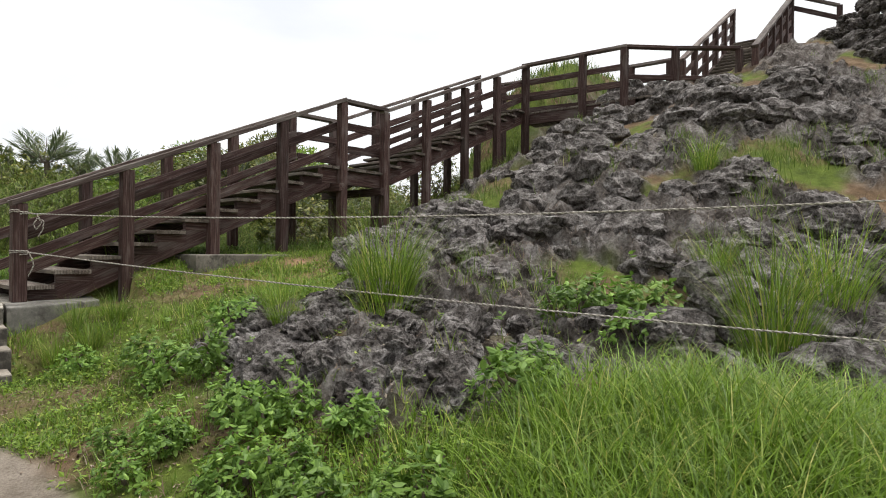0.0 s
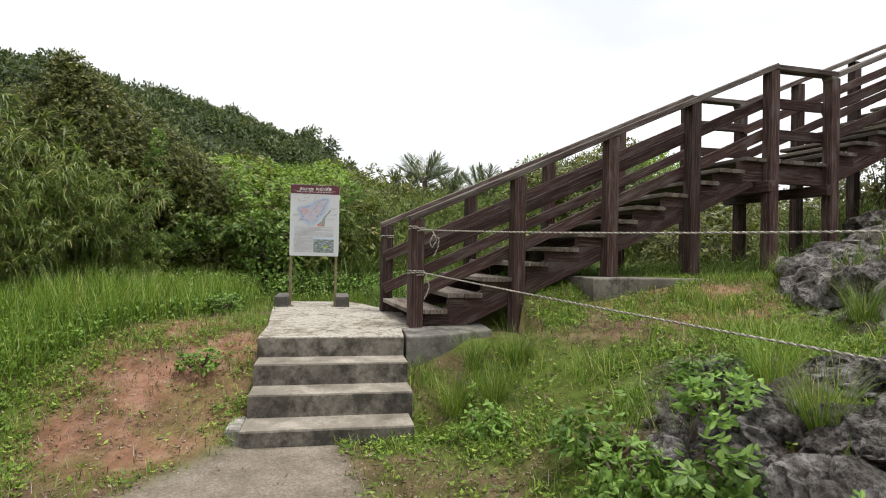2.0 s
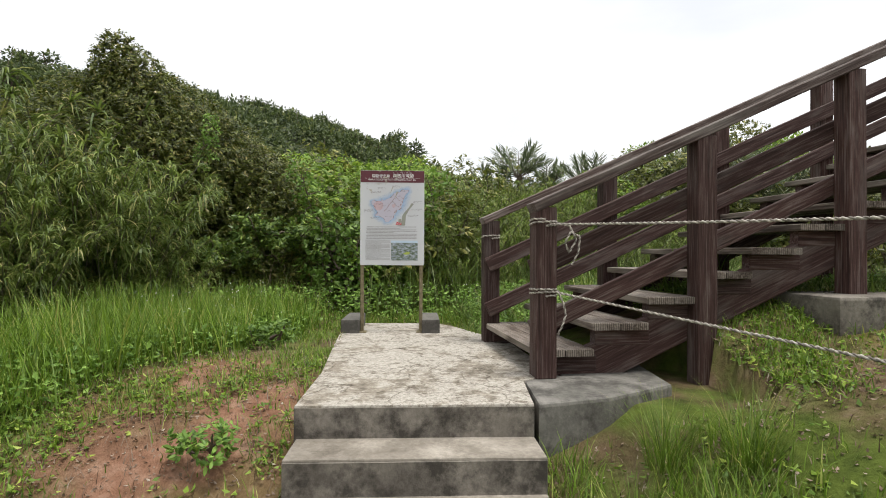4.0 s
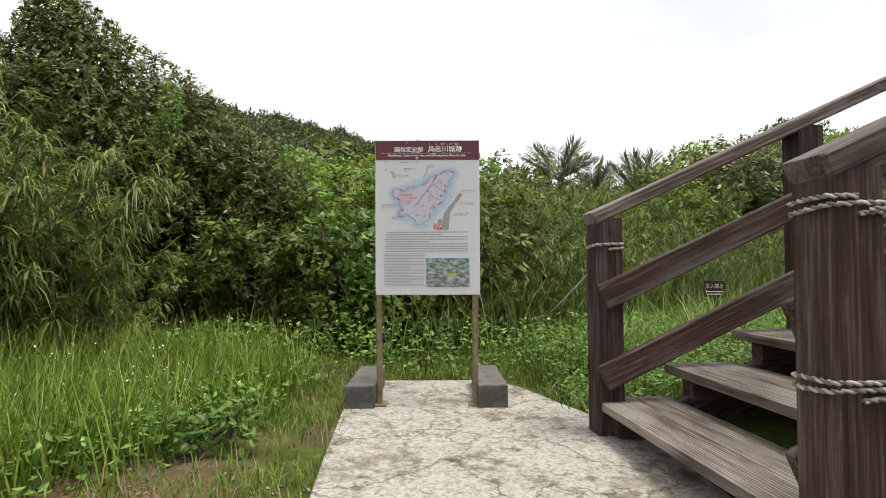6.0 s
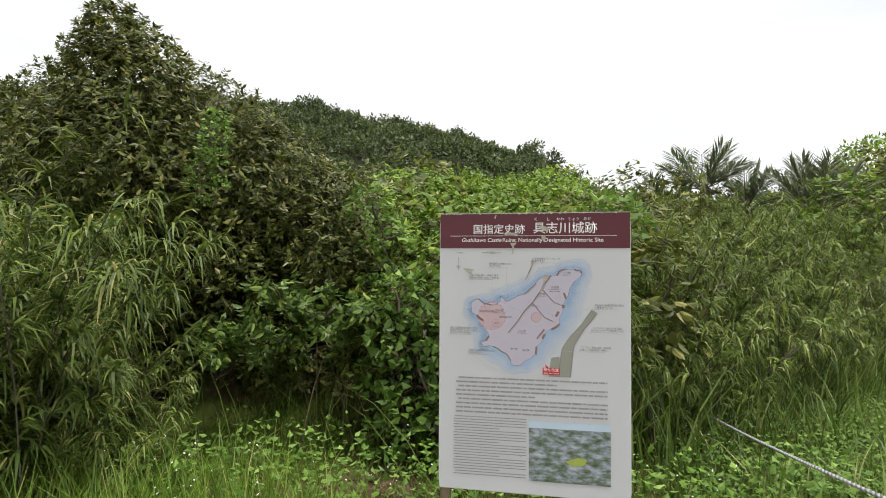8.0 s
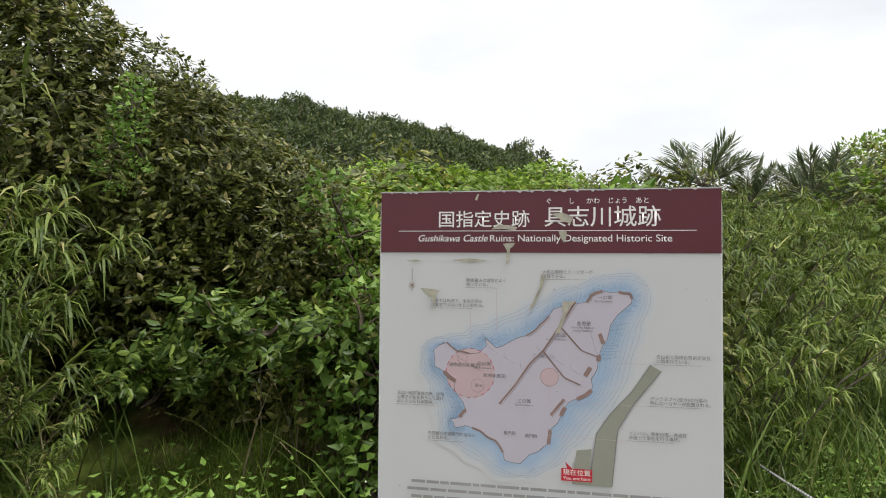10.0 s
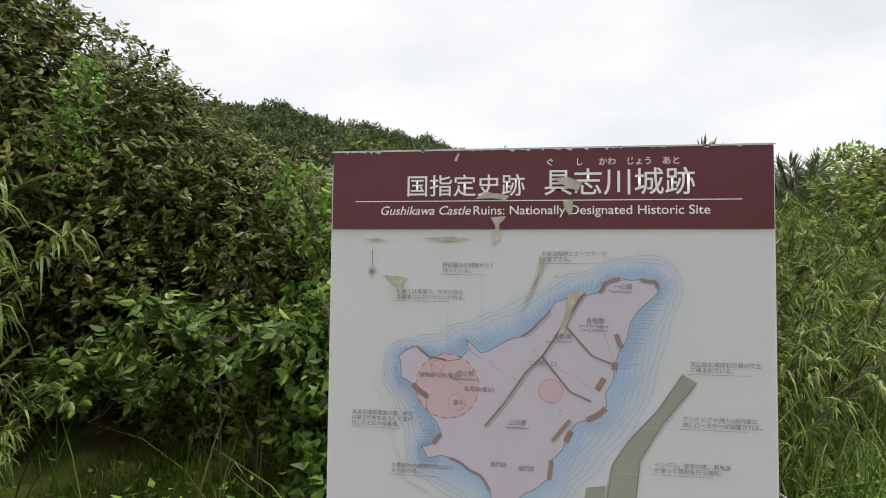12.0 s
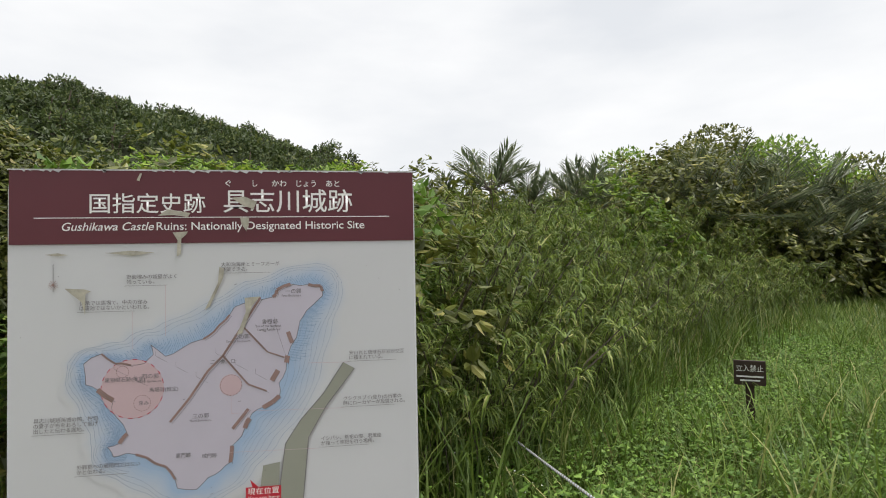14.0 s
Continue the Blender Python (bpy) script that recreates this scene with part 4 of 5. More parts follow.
pa = STAIR @ Vector((0, 0, 0))
end = Vector((0.15, 4.74, 0))
rp = thing("safety_rope", "twisted white rope tied to the stair's first post", "rope", (pa.x, pa.y, 0.68), "ropes along the slope")
rope(rp, [Vector(p) for p in wraps(0.97, 2.0)], ROPE)
rope(rp, hang((0.08, 0.03, 0.98), (end.x - pa.x, end.y - pa.y, 0.97), 0.09, 30), ROPE)
rope(rp, [(0.07, 0.07, 0.99), (0.06, 0.16, 0.97), (0.07, 0.2, 0.88), (0.08, 0.15, 0.8), (0.09, 0.12, 0.86), (0.08, 0.16, 0.93), (0.08, 0.22, 0.9), (0.08, 0.21, 0.8), (0.07, 0.17, 0.72)], ROPE)
rp = thing("safety_rope", "lower twisted white rope tied round the stair's first post", "rope", (pa.x, pa.y, 0.68), "ropes along the slope")
rope(rp, [Vector(p) for p in wraps(0.52, 2.2)], ROPE)
rope(rp, hang((0.08, 0.05, 0.55), (end.x - pa.x, end.y - pa.y, 0.10), 0.05, 30), ROPE)
rope(rp, [(0.07, 0.08, 0.56), (0.09, 0.11, 0.48), (0.08, 0.13, 0.4), (0.1, 0.1, 0.33), (0.08, 0.08, 0.28)], ROPE)
stake = thing("rope_stake", "timber stake holding the ropes in long grass", "stake", (end.x + 0.08, end.y + 0.04, 0.5))
bar("stake_shaft", (0, 0, -0.6), (0, 0, 1.25), 0.1, 0.1, WOOD, stake)
fp = STAIR @ Vector((0, FAR, 0))
rb = thing("thin_rope", "thin pale blue and white rope strung to the thicket", "rope", (fp.x, fp.y, 0.68))
rope(rb, [Vector(p) for p in wraps(0.93, 1.6, 0.077)], ROPE, 0.005, 0.04)
rope(rb, hang((-0.07, 0, 0.88), (-13.8 - fp.x, 1.5 - fp.y, 0.12), 0.025), ROPE_BLUE, 0.0042, 0.035)
rope(rb, [(-13.8 - fp.x, 1.5 - fp.y, 0.12), (-13.82 - fp.x, 1.52 - fp.y, 0.18), (-13.8 - fp.x, 1.53 - fp.y, 0.34)], ROPE, 0.004, 0.04)
tie = thing("cane_stake", "thin stake at the thicket's edge holding a rope", "stake", (-13.82, 1.52, 0.3))
bar("stake_shaft", (0, 0, -0.2), (0, 0, 0.95), 0.03, 0.03, WOOD, tie)

ns = thing("warning_sign", "small dark brown warning plate on a dark post in the meadow", "sign", m=Matrix.Translation((-13.05, 3.43, float(land(-13.05, 3.43)))) @ pose(0, 0, 0, 0, 0, -32))
DARKP = plain("dark_brown_plate", (0.045, 0.028, 0.022), 0.5, 0, 0.2, 20)
bar("post", (-0.03, 0, -0.2), (-0.03, 0, 0.42), 0.06, 0.06, DARKP, ns)
zt = 1.25 - float(land(-13.05, 3.43))
part("plate", bar_mesh("plate", 0.225, 0.195, 0.02, DARKP, 0.003), ns, Matrix.Translation((0.01, 0, zt)) @ Matrix(((0, 0, 1, 0), (1, 0, 0, 0), (0, 1, 0, 0), (0, 0, 0, 1))))
bar("post_top", (-0.03, 0, 0.5), (-0.03, 0, zt + 0.05), 0.05, 0.04, DARKP, ns)
cu = bpy.data.curves.new("plate_text", "FONT")
cu.body, cu.size = "立入禁止", 0.058
tmp = new("plate_text", cu)
bpy.context.view_layer.update()
me = bpy.data.meshes.new_from_object(tmp.evaluated_get(bpy.context.evaluated_depsgraph_get()))
bpy.data.objects.remove(tmp)
me.materials.clear()
me.materials.append(WHITE)
xs = [w.co.x for w in me.vertices]
for w in me.vertices:
    w.co = (0.024, (w.co.x - (min(xs) + max(xs)) / 2) * 0.19 / (max(xs) - min(xs)), zt + 0.015 + w.co.y)
part("plate_lettering", me, ns)
for k in range(2):
    part("text_bar", bar_mesh("text_bar", 0.19 - 0.05 * k, 0.012, 0.002, WHITE, 0.0005), ns, Matrix.Translation((0.022, 0, zt - 0.03 - 0.03 * k)) @ Matrix(((0, 0, 1, 0), (1, 0, 0, 0), (0, 1, 0, 0), (0, 0, 0, 1))))

for side, y in (("a", -0.28), ("b", 0.52)):
    blk = thing("concrete_block", "dark rectangular concrete block on the landing beside the notice board", "concrete block", (-10.2, y, 0.68), "blocks beside the notice board")
    part("block", slab_mesh("block", [(0.34, -0.088), (0.34, 0.088), (-0.36, 0.088), (-0.36, -0.088)], 0.0, 0.135, CONC_DARK, 0.008), blk)

for s0, s1, w0, w1, zt in ((1.85, 3.3, -0.35, 0.3, 1.2), (4.2, 6.0, -0.25, 0.3, 1.18), (4.2, 6.0, 1.2, 1.75, 1.18)):
    pts = [STAIR @ Vector((s, w, 0)) for s, w in ((s0, w0), (s1, w0), (s1, w1), (s0, w1))]
    c = sum(pts, Vector()) / 4
    pad = thing("concrete_pad", "grey concrete footing pad under the timber posts", "footing", (c.x, c.y, zt - 0.3), "pads under the staircase")
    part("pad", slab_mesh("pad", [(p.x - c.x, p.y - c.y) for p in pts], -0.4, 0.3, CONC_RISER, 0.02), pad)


# ---- plants: shapes ----
def kites(pos, way, side, length, width, fold=0.25):
    """Leaves as folded kites, each its own island."""
    nrm = np.cross(way, side)
    L, W = length[:, None], width[:, None]
    v = np.stack([pos, pos + way * L * 0.42 + side * W * 0.5 + nrm * W * fold, pos + way * L, pos + way * L * 0.42 - side * W * 0.5 + nrm * W * fold], 1)
    return v.reshape(-1, 3), np.arange(len(pos) * 4).reshape(-1, 4)


def blades(pos, way, side, length, width, fold=0.18):
    """Leaves with a rounded outline, folded along the midrib and bent down at the tip."""
    nrm = np.cross(way, side)
    L, W = length[:, None], width[:, None]
    sag = np.array([0, 0, -0.10]) * L
    v = np.stack([pos, pos + way * L * 0.28 + side * W * 0.46 + nrm * W * fold, pos + way * L * 0.68 + side * W * 0.38 + nrm * W * fold + sag * 0.4, pos + way * L + sag,
                  pos + way * L * 0.68 - side * W * 0.38 + nrm * W * fold + sag * 0.4, pos + way * L * 0.28 - side * W * 0.46 + nrm * W * fold], 1)
    base = np.arange(len(pos))[:, None, None] * 6
    return v.reshape(-1, 3), (base + np.array([[0, 1, 2, 3], [0, 3, 4, 5]])[None]).reshape(-1, 4)


def sprigs(g, lobes, per, size, leaves=9, aspect=0.42, low=-0.6, shell=0.3, reach=0.9):
    """Leaves in rosettes at the twig ends over a crown of several lobes."""
    P, D = [], []
    for x, y, z, r in lobes:
        n = int(per * r * r)
        d = unit(g.normal(size=(n, 3)))
        d = d[d[:, 2] > low]
        bump = 0.80 + 0.38 * fbm(d[:, 0] * 3.4 + x * 5 + 9, d[:, 1] * 3.4 + d[:, 2] * 2.6 + y * 7, 4, 31)
        rad = r * bump * (1 - shell * g.random(len(d)) ** 1.8) + (g.random(len(d)) > 0.95) * g.random(len(d)) * 0.12
        P.append(np.array([x, y, z]) + d * rad[:, None])
        D.append(d)
    P, D = np.concatenate(P), np.concatenate(D)
    axis = unit(D + np.array([0, 0, 0.75]) + g.normal(size=D.shape) * 0.3)
    P, axis = np.repeat(P, leaves, 0), np.repeat(axis, leaves, 0)
    k = len(P)
    spin = unit(np.cross(axis, g.normal(size=(k, 3))))
    way = unit(spin * reach + axis * g.uniform(-0.1, 0.75, k)[:, None])
    P = P - axis * (size * g.uniform(0, 1.1, k))[:, None]
    side = unit(np.cross(way, axis))
    L = size * g.uniform(0.6, 1.25, k)
    return blades(P, way, side, L, L * aspect * g.uniform(0.8, 1.2, k))


def strips(pos, lean, length, width, droop, levels=3, up=1.0):
    """Blades of grass: narrow bent strips."""
    n = len(pos)
    side = np.stack([-lean[:, 1], lean[:, 0], np.zeros(n)], 1)
    side /= np.linalg.norm(side, axis=1)[:, None] + 1e-9
    V = []
    for k in range(levels + 1):
        t = k / levels
        c = pos + lean * (length * (0.25 * t + droop * t * t))[:, None]
        c = c + np.array([0, 0, 1.0]) * (up * length * (t - droop * 0.55 * t * t * t))[:, None]
        w = width * (1 - t ** 1.7) * 0.5 + width * 0.04
        V += [c + side * w[:, None], c - side * w[:, None]]
    V = np.stack(V, 1).reshape(-1, 3)
    m = 2 * (levels + 1)
    base = np.arange(n)[:, None, None] * m
    f = np.array([[2 * k, 2 * k + 1, 2 * k + 3, 2 * k + 2] for k in range(levels)])[None]
    return V, (base + f).reshape(-1, 4)


def join(parts):
    vs, fs, o = [], [], 0
    for v, f in parts:
        vs.append(v)
        fs.append(f + o)
        o += len(v)
    return np.concatenate(vs), np.concatenate(fs)


def unit(a):
    return a / (np.linalg.norm(a, axis=1)[:, None] + 1e-9)


def crown(g, lobes, per, size, shell=0.35, up=0.35, aspect=0.5, low=-0.5):
    """Leaves over a crown made of several lobes; sprigs give an uneven outline."""
    P, D = [], []
    for x, y, z, r in lobes:
        n = int(per * r * r)
        d = unit(g.normal(size=(n, 3)))
        d = d[d[:, 2] > low]
        bump = 0.78 + 0.4 * fbm(d[:, 0] * 3 + x * 5 + 9, d[:, 1] * 3 + d[:, 2] * 2.3 + y * 7, 3, 31)
        rad = r * bump * (1 - shell * g.random(len(d)) ** 2.2)
        P.append(np.array([x, y, z]) + d * rad[:, None])
        D.append(d)
    P, D = np.concatenate(P), np.concatenate(D)
    k = len(P)
    way = unit(D * 0.4 + g.normal(size=(k, 3)) * 0.7 + np.array([0, 0, up]) * 0.2)
    side = unit(np.cross(way, unit(D + np.array([0, 0, 0.9]) + g.normal(size=(k, 3)) * 0.35)))
    L = size * g.uniform(0.6, 1.25, k)
    return kites(P, way, side, L, L * aspect * g.uniform(0.8, 1.2, k))


def limb(p, q, r0, r1, sides=6, bends=4, wob=0.06, seed=0):
    """A tapered, slightly crooked limb."""
    g = np.random.RandomState(seed)
    p, q = np.array(p, float), np.array(q, float)
    d = q - p
    a = np.cross(d, [0.3, 0.9, 0.1]); a /= np.linalg.norm(a)
    b = np.cross(d, a); b /= np.linalg.norm(b)
    V = []
    for k in range(bends + 1):
        t = k / bends
        c = p + d * t + (a * g.normal() + b * g.normal()) * wob * np.sin(np.pi * t) * np.linalg.norm(d)
        r = r0 + (r1 - r0) * t
        for s in range(sides):
            an = 2 * np.pi * s / sides
            V.append(c + r * (a * np.cos(an) + b * np.sin(an)))
    F = [[k * sides + s, k * sides + (s + 1) % sides, (k + 1) * sides + (s + 1) % sides, (k + 1) * sides + s] for k in range(bends) for s in range(sides)]
    return np.array(V), np.array(F)


def leafy(name, label, category, seed, lobes, per, size, mat, group="", aspect=0.5, base=(0, 0, -0.25), twigs=9, low=-0.5, shell=0.35, leaves=0, stem=0.05):
    g = np.random.RandomState(seed)
    ob = thing(name, label, category, group=group)
    ls = [limb(base, (x * 0.85, y * 0.85, z), stem, stem * 0.3, 5, 4, 0.08, seed + i) for i, (x, y, z, r) in enumerate(lobes)]
    for i in range(twigs):
        x, y, z, r = lobes[i % len(lobes)]
        d = g.normal(size=3); d /= np.linalg.norm(d)
        ls.append(limb((x * 0.6, y * 0.6, z * 0.6), (x + d[0] * r * 0.8, y + d[1] * r * 0.8, z + abs(d[2]) * r * 0.75), 0.018, 0.005, 4, 3, 0.08, seed + 50 + i))
    v, f = join(ls)
    tagged(part("branchwork", quick_mesh("branchwork", v, f, BARK, True), ob), kind="stuff")
    if leaves:
        v, f = sprigs(g, lobes, per, size, leaves, aspect, low, shell)
    else:
        v, f = crown(g, lobes, per, size, shell, aspect=aspect, low=low)
    part("foliage", quick_mesh("foliage", v, f, mat), ob)
    return ob


def drooping(g, pos, lean, length, width):
    """Long leaves that leave their cane sideways and hang over at the tip."""
    n = len(pos)
    side = np.stack([-lean[:, 1], lean[:, 0], g.uniform(-0.5, 0.5, n)], 1)
    side /= np.linalg.norm(side, axis=1)[:, None]
    lift, fall = g.uniform(0.1, 0.9, n), g.uniform(0.35, 1.05, n)
    V = []
    for k, wk in enumerate((0.45, 1.0, 0.75, 0.06)):
        t = k / 3
        c = pos + lean * (length * (0.85 * t - 0.2 * t * t))[:, None] + np.array([0, 0, 1.0]) * (length * (lift * t - fall * t * t))[:, None]
        V += [c + side * (width * wk * 0.5)[:, None], c - side * (width * wk * 0.5)[:, None]]
    V = np.stack(V, 1).reshape(-1, 3)
    f = np.array([[2 * k, 2 * k + 1, 2 * k + 3, 2 * k + 2] for k in range(3)])[None]
    return V, (np.arange(n)[:, None, None] * 8 + f).reshape(-1, 4)


def reeds(name, label, seed, n, height, mat, spread=0.5, leaf=0.32, group="", per=22):
    """A clump of arching canes with long drooping leaves."""
    g = np.random.RandomState(seed)
    ob = thing(name, label, "reed clump", group=group)
    P, Wy, canes = [], [], []
    for i in range(n):
        an, rr = g.uniform(0, 2 * np.pi), spread * np.sqrt(g.random())
        b = np.array([np.cos(an) * rr, np.sin(an) * rr, -0.1])
        h = height * g.uniform(0.55, 1.05)
        out = np.array([np.cos(an), np.sin(an), 0]) * h * g.uniform(0.1, 0.42) + g.normal(size=3) * [0.08, 0.08, 0] * h
        prev = b
        for k in range(1, 5):
            t = k / 4
            c = b + out * t * t + np.array([0, 0, h * (t - 0.12 * t ** 3)])
            canes.append(limb(prev, c, 0.0045, 0.0035, 3, 1, 0, 1))
            prev = c
        fans = max(3, per // 9)
        tf = np.concatenate([g.uniform(0.25, 1.0, fans - 1) ** 0.8, [1.0]])
        aim = g.uniform(0, 2 * np.pi, fans)
        t = np.clip(np.repeat(tf, 9) + g.uniform(-0.03, 0.0, fans * 9), 0, 1)
        an2 = np.repeat(aim, 9) + g.uniform(-0.85, 0.85, fans * 9)
        P.append(b + out * (t * t)[:, None] + np.array([0, 0, h]) * (t - 0.12 * t ** 3)[:, None])
        w = np.stack([np.cos(an2), np.sin(an2), np.zeros(len(an2))], 1) + out * 0.9 / h
        Wy.append(unit(w))
    P, Wy = np.concatenate(P), np.concatenate(Wy)
    k = len(P)
    L = leaf * g.uniform(0.55, 1.3, k)
    v, f = drooping(g, P, Wy, L, leaf * 0.062 * g.uniform(0.7, 1.3, k))
    cv, cf = join(canes)
    tagged(part("cane_growth", quick_mesh("cane_growth", cv, cf, TWIG), ob), kind="stuff")
    tagged(part("foliage", quick_mesh("foliage", v, f, mat), ob), kind="stuff")
    return ob


def tuft(name, label, seed, n, height, mat, spread=0.15, width=0.012, group=""):
    g = np.random.RandomState(seed)
    ob = thing(name, label, "grass clump", group=group)
    an, rr = g.uniform(0, 6.283, n), spread * np.sqrt(g.random(n))
    pos = np.stack([np.cos(an) * rr, np.sin(an) * rr, np.full(n, -0.04)], 1)
    lean = unit(np.stack([np.cos(an), np.sin(an), np.zeros(n)], 1) + g.normal(size=(n, 3)) * [0.5, 0.5, 0])
    v, f = strips(pos, lean, height * g.uniform(0.4, 1.1, n), width * g.uniform(0.6, 1.3, n), g.uniform(0.1, 0.6, n), 4)
    tagged(part("grass_growth", quick_mesh("grass_growth", v, f, mat), ob), kind="stuff")
    return ob


def palm(seed, h, fronds, r):
    g = np.random.RandomState(seed)
    ob = thing("fan_palm", "grey-green palm with stiff ragged fronds above the thicket", "palm", group="palms in the thicket")
    part("trunk", quick_mesh("trunk", *limb((0, 0, -1.2), (0.05, 0.05, h), 0.13, 0.09, 7, 4, 0.02, seed), BARK, True), ob)
    stalks, leaves = [], []
    for i in range(fronds):
        an, el = g.uniform(0, 6.283), g.uniform(0.0, 1.35)
        d = np.array([np.cos(an) * np.cos(el), np.sin(an) * np.cos(el), np.sin(el)])
        a, b = np.array([0, 0, h - 0.05]), np.array([0, 0, h]) + d * r
        stalks.append(limb(a, b, 0.018, 0.006, 4, 3, 0.03, seed + i))
        m = 17
        t = np.linspace(0.25, 1, m)
        s = np.cross(d, [0, 0, 1.0]); s /= np.linalg.norm(s) + 1e-6
        P = a + (b - a) * t[:, None]
        for sg in (-1, 1):
            way = unit(d * 0.75 + sg * s * 0.8 + g.normal(size=(m, 3)) * 0.08)
            L = r * 0.42 * np.sin(np.pi * (0.2 + 0.75 * (1 - t)))+ 0.1
            up = unit(np.cross(way, np.cross(way, [0.1, 0, 1.0])))
            leaves.append(kites(P, way, unit(np.cross(way, up)), L, np.full(m, 0.045), 0.3))
    part("stalkwork", quick_mesh("stalkwork", *join(stalks), TWIG), ob)
    part("frondwork", quick_mesh("frondwork", *join(leaves), PALM), ob)
    return ob


def at(x, y, s=1.0, turn=0.0, dz=0.0, sz=None):
    z = float(land(x, y, True))
    return Matrix.Translation((x, y, z + dz)) @ pose(0, 0, 0, 0, 0, turn) @ Matrix.Diagonal((s, s, sz or s, 1))


def put(ob, m):
    """A copy whose scale is kept on its own root."""
    c = copy_thing(ob, Matrix.Identity(4))
    c.matrix_world = m
    return c


def gone(ob):
    """Clears away the pattern from which copies were made."""
    for o in list(ob.children_recursive) + [ob]:
        bpy.data.objects.remove(o)


PR = random.Random(21)

# ---- the big dark bush and the cane thicket beside the landing ----
big = leafy("large_bush", "tall dense dark olive bush with a hollow shaded base", "bush", 3,
            [(0.0, -0.55, 2.2, 1.25), (0.2, -0.8, 3.15, 0.62), (0.2, -0.95, 3.62, 0.36), (-0.15, 0.2, 1.95, 0.98), (-0.35, 1.0, 1.6, 0.78), (0.1, 0.2, 1.3, 0.75), (0.0, 0.8, 0.6, 0.55),
             (0.1, -0.7, 1.0, 1.05), (-0.1, -1.7, 2.2, 1.2), (-0.1, -2.8, 1.6, 1.3), (-0.7, 0.6, 1.5, 1.0), (-1.0, 1.5, 0.9, 0.9), (-0.5, 0.6, 0.5, 0.6)], 2300, 0.064, LEAF_OLIVE, aspect=0.44, twigs=60, low=-0.9, shell=0.28, leaves=8)
big.matrix_world = Matrix.Translation((-13.0, -3.1, 0.75))

sprig = leafy("climbing_vine", "bright heart-leaved vine hanging over the dark bush", "vine", 8,
              [(0, 0, 0.0, 0.3), (0.1, 0.12, 0.35, 0.26), (0.0, -0.1, -0.4, 0.25), (0.12, 0.1, -0.8, 0.2)], 1500, 0.085, LEAF_VINE, "vines on the thicket", aspect=0.85, base=(-0.3, 0, -0.6), twigs=6, stem=0.01)
for x, y, z, s, t in ((-12.1, -1.0, 1.6, 0.8, 10), (-12.0, -0.75, 1.5, 1.0, 80), (-11.85, -0.35, 1.3, 0.9, 200), (-11.95, -2.4, 3.1, 0.42, 140), (-11.9, -2.5, 2.85, 0.3, 40),
                      (-12.3, 0.2, 1.75, 1.0, 300), (-12.1, -0.9, 1.2, 0.9, 30), (-11.9, -0.5, 1.1, 0.8, 120), (-12.75, -1.25, 2.35, 0.8, 250), (-12.5, 0.5, 2.1, 1.0, 50)):
    put(sprig, Matrix.Translation((x, y, z)) @ pose(0, 0, 0, 0, 0, t) @ Matrix.Scale(s, 4))
gone(sprig)
bough = leafy("leafy_bough", "leafy bough with glossy green leaves reaching out of the bush", "branch", 12,
              [(0, 0, 0, 0.34), (0.15, 0.35, -0.05, 0.3), (0.1, -0.35, 0.05, 0.3)], 800, 0.08, LEAF_DEEP, "boughs at the thicket", aspect=0.5, base=(-0.5, 0, -0.4), twigs=8, leaves=7, stem=0.012)
for x, y, z, s, t in ((-12.15, -1.55, 1.72, 1.0, 10), (-12.35, -0.75, 1.7, 1.1, 190), (-12.2, -2.3, 1.45, 0.8, 60), (-12.5, -0.05, 1.75, 1.0, 20)):
    put(bough, Matrix.Translation((x, y, z)) @ pose(0, 0, 0, 0, 0, t) @ Matrix.Scale(s, 4))
gone(bough)

canes = [reeds("reed_clump", "tall arching cane clump with drooping narrow leaves", 40 + i, 42, 2.15, BAMBOO, 0.6, 0.25, "canes beside the landing", 117) for i in range(3)]
for i, (x, y, s) in enumerate(((-10.6, -3.15, 0.98), (-10.3, -3.8, 1.05), (-11.2, -3.8, 1.2), (-9.7, -4.3, 1.02), (-9.2, -5.2, 1.05), (-10.4, -4.9, 1.5), (-11.7, -4.6, 1.5),
                               (-8.3, -5.6, 0.95), (-9.2, -6.5, 1.2), (-7.3, -6.3, 1.0), (-11.0, -6.0, 1.45), (-11.0, -2.6, 0.6), (-10.9, -3.4, 1.1), (-9.9, -3.6, 0.8), (-9.2, -4.3, 0.85), (-10.75, -3.0, 1.02), (-10.2, -3.35, 0.9), (-9.55, -3.45, 0.72))):
    put(canes[i % 3], at(x, y, s, PR.uniform(0, 360), -0.1))

# ---- thicket behind the board ----
bright = [leafy("shrub", "bright green broad-leaved shrub in the thicket", "shrub", 60 + i,
                [(0, 0, 0.75, 0.8), (0.45, 0.3, 0.5, 0.55), (-0.4, 0.35, 0.6, 0.6), (0.1, -0.5, 0.45, 0.6)], 420, 0.085, LEAF_BRIGHT, "shrubs in the thicket", aspect=0.55, low=-0.45, leaves=6) for i in range(3)]
dark = [leafy("shrub", "dark green shrub in the thicket", "shrub", 70 + i,
              [(0, 0, 0.85, 0.85), (0.5, 0.2, 0.5, 0.6), (-0.4, 0.3, 0.6, 0.65)], 330, 0.09, LEAF_DARK, "shrubs in the thicket", aspect=0.5, leaves=6) for i in range(2)]
grassy = [reeds("reed_clump", "low soft cane clump with fine drooping leaves", 80 + i, 40, 1.25, CANE, 0.5, 0.15, "canes in the thicket", 108) for i in range(3)]

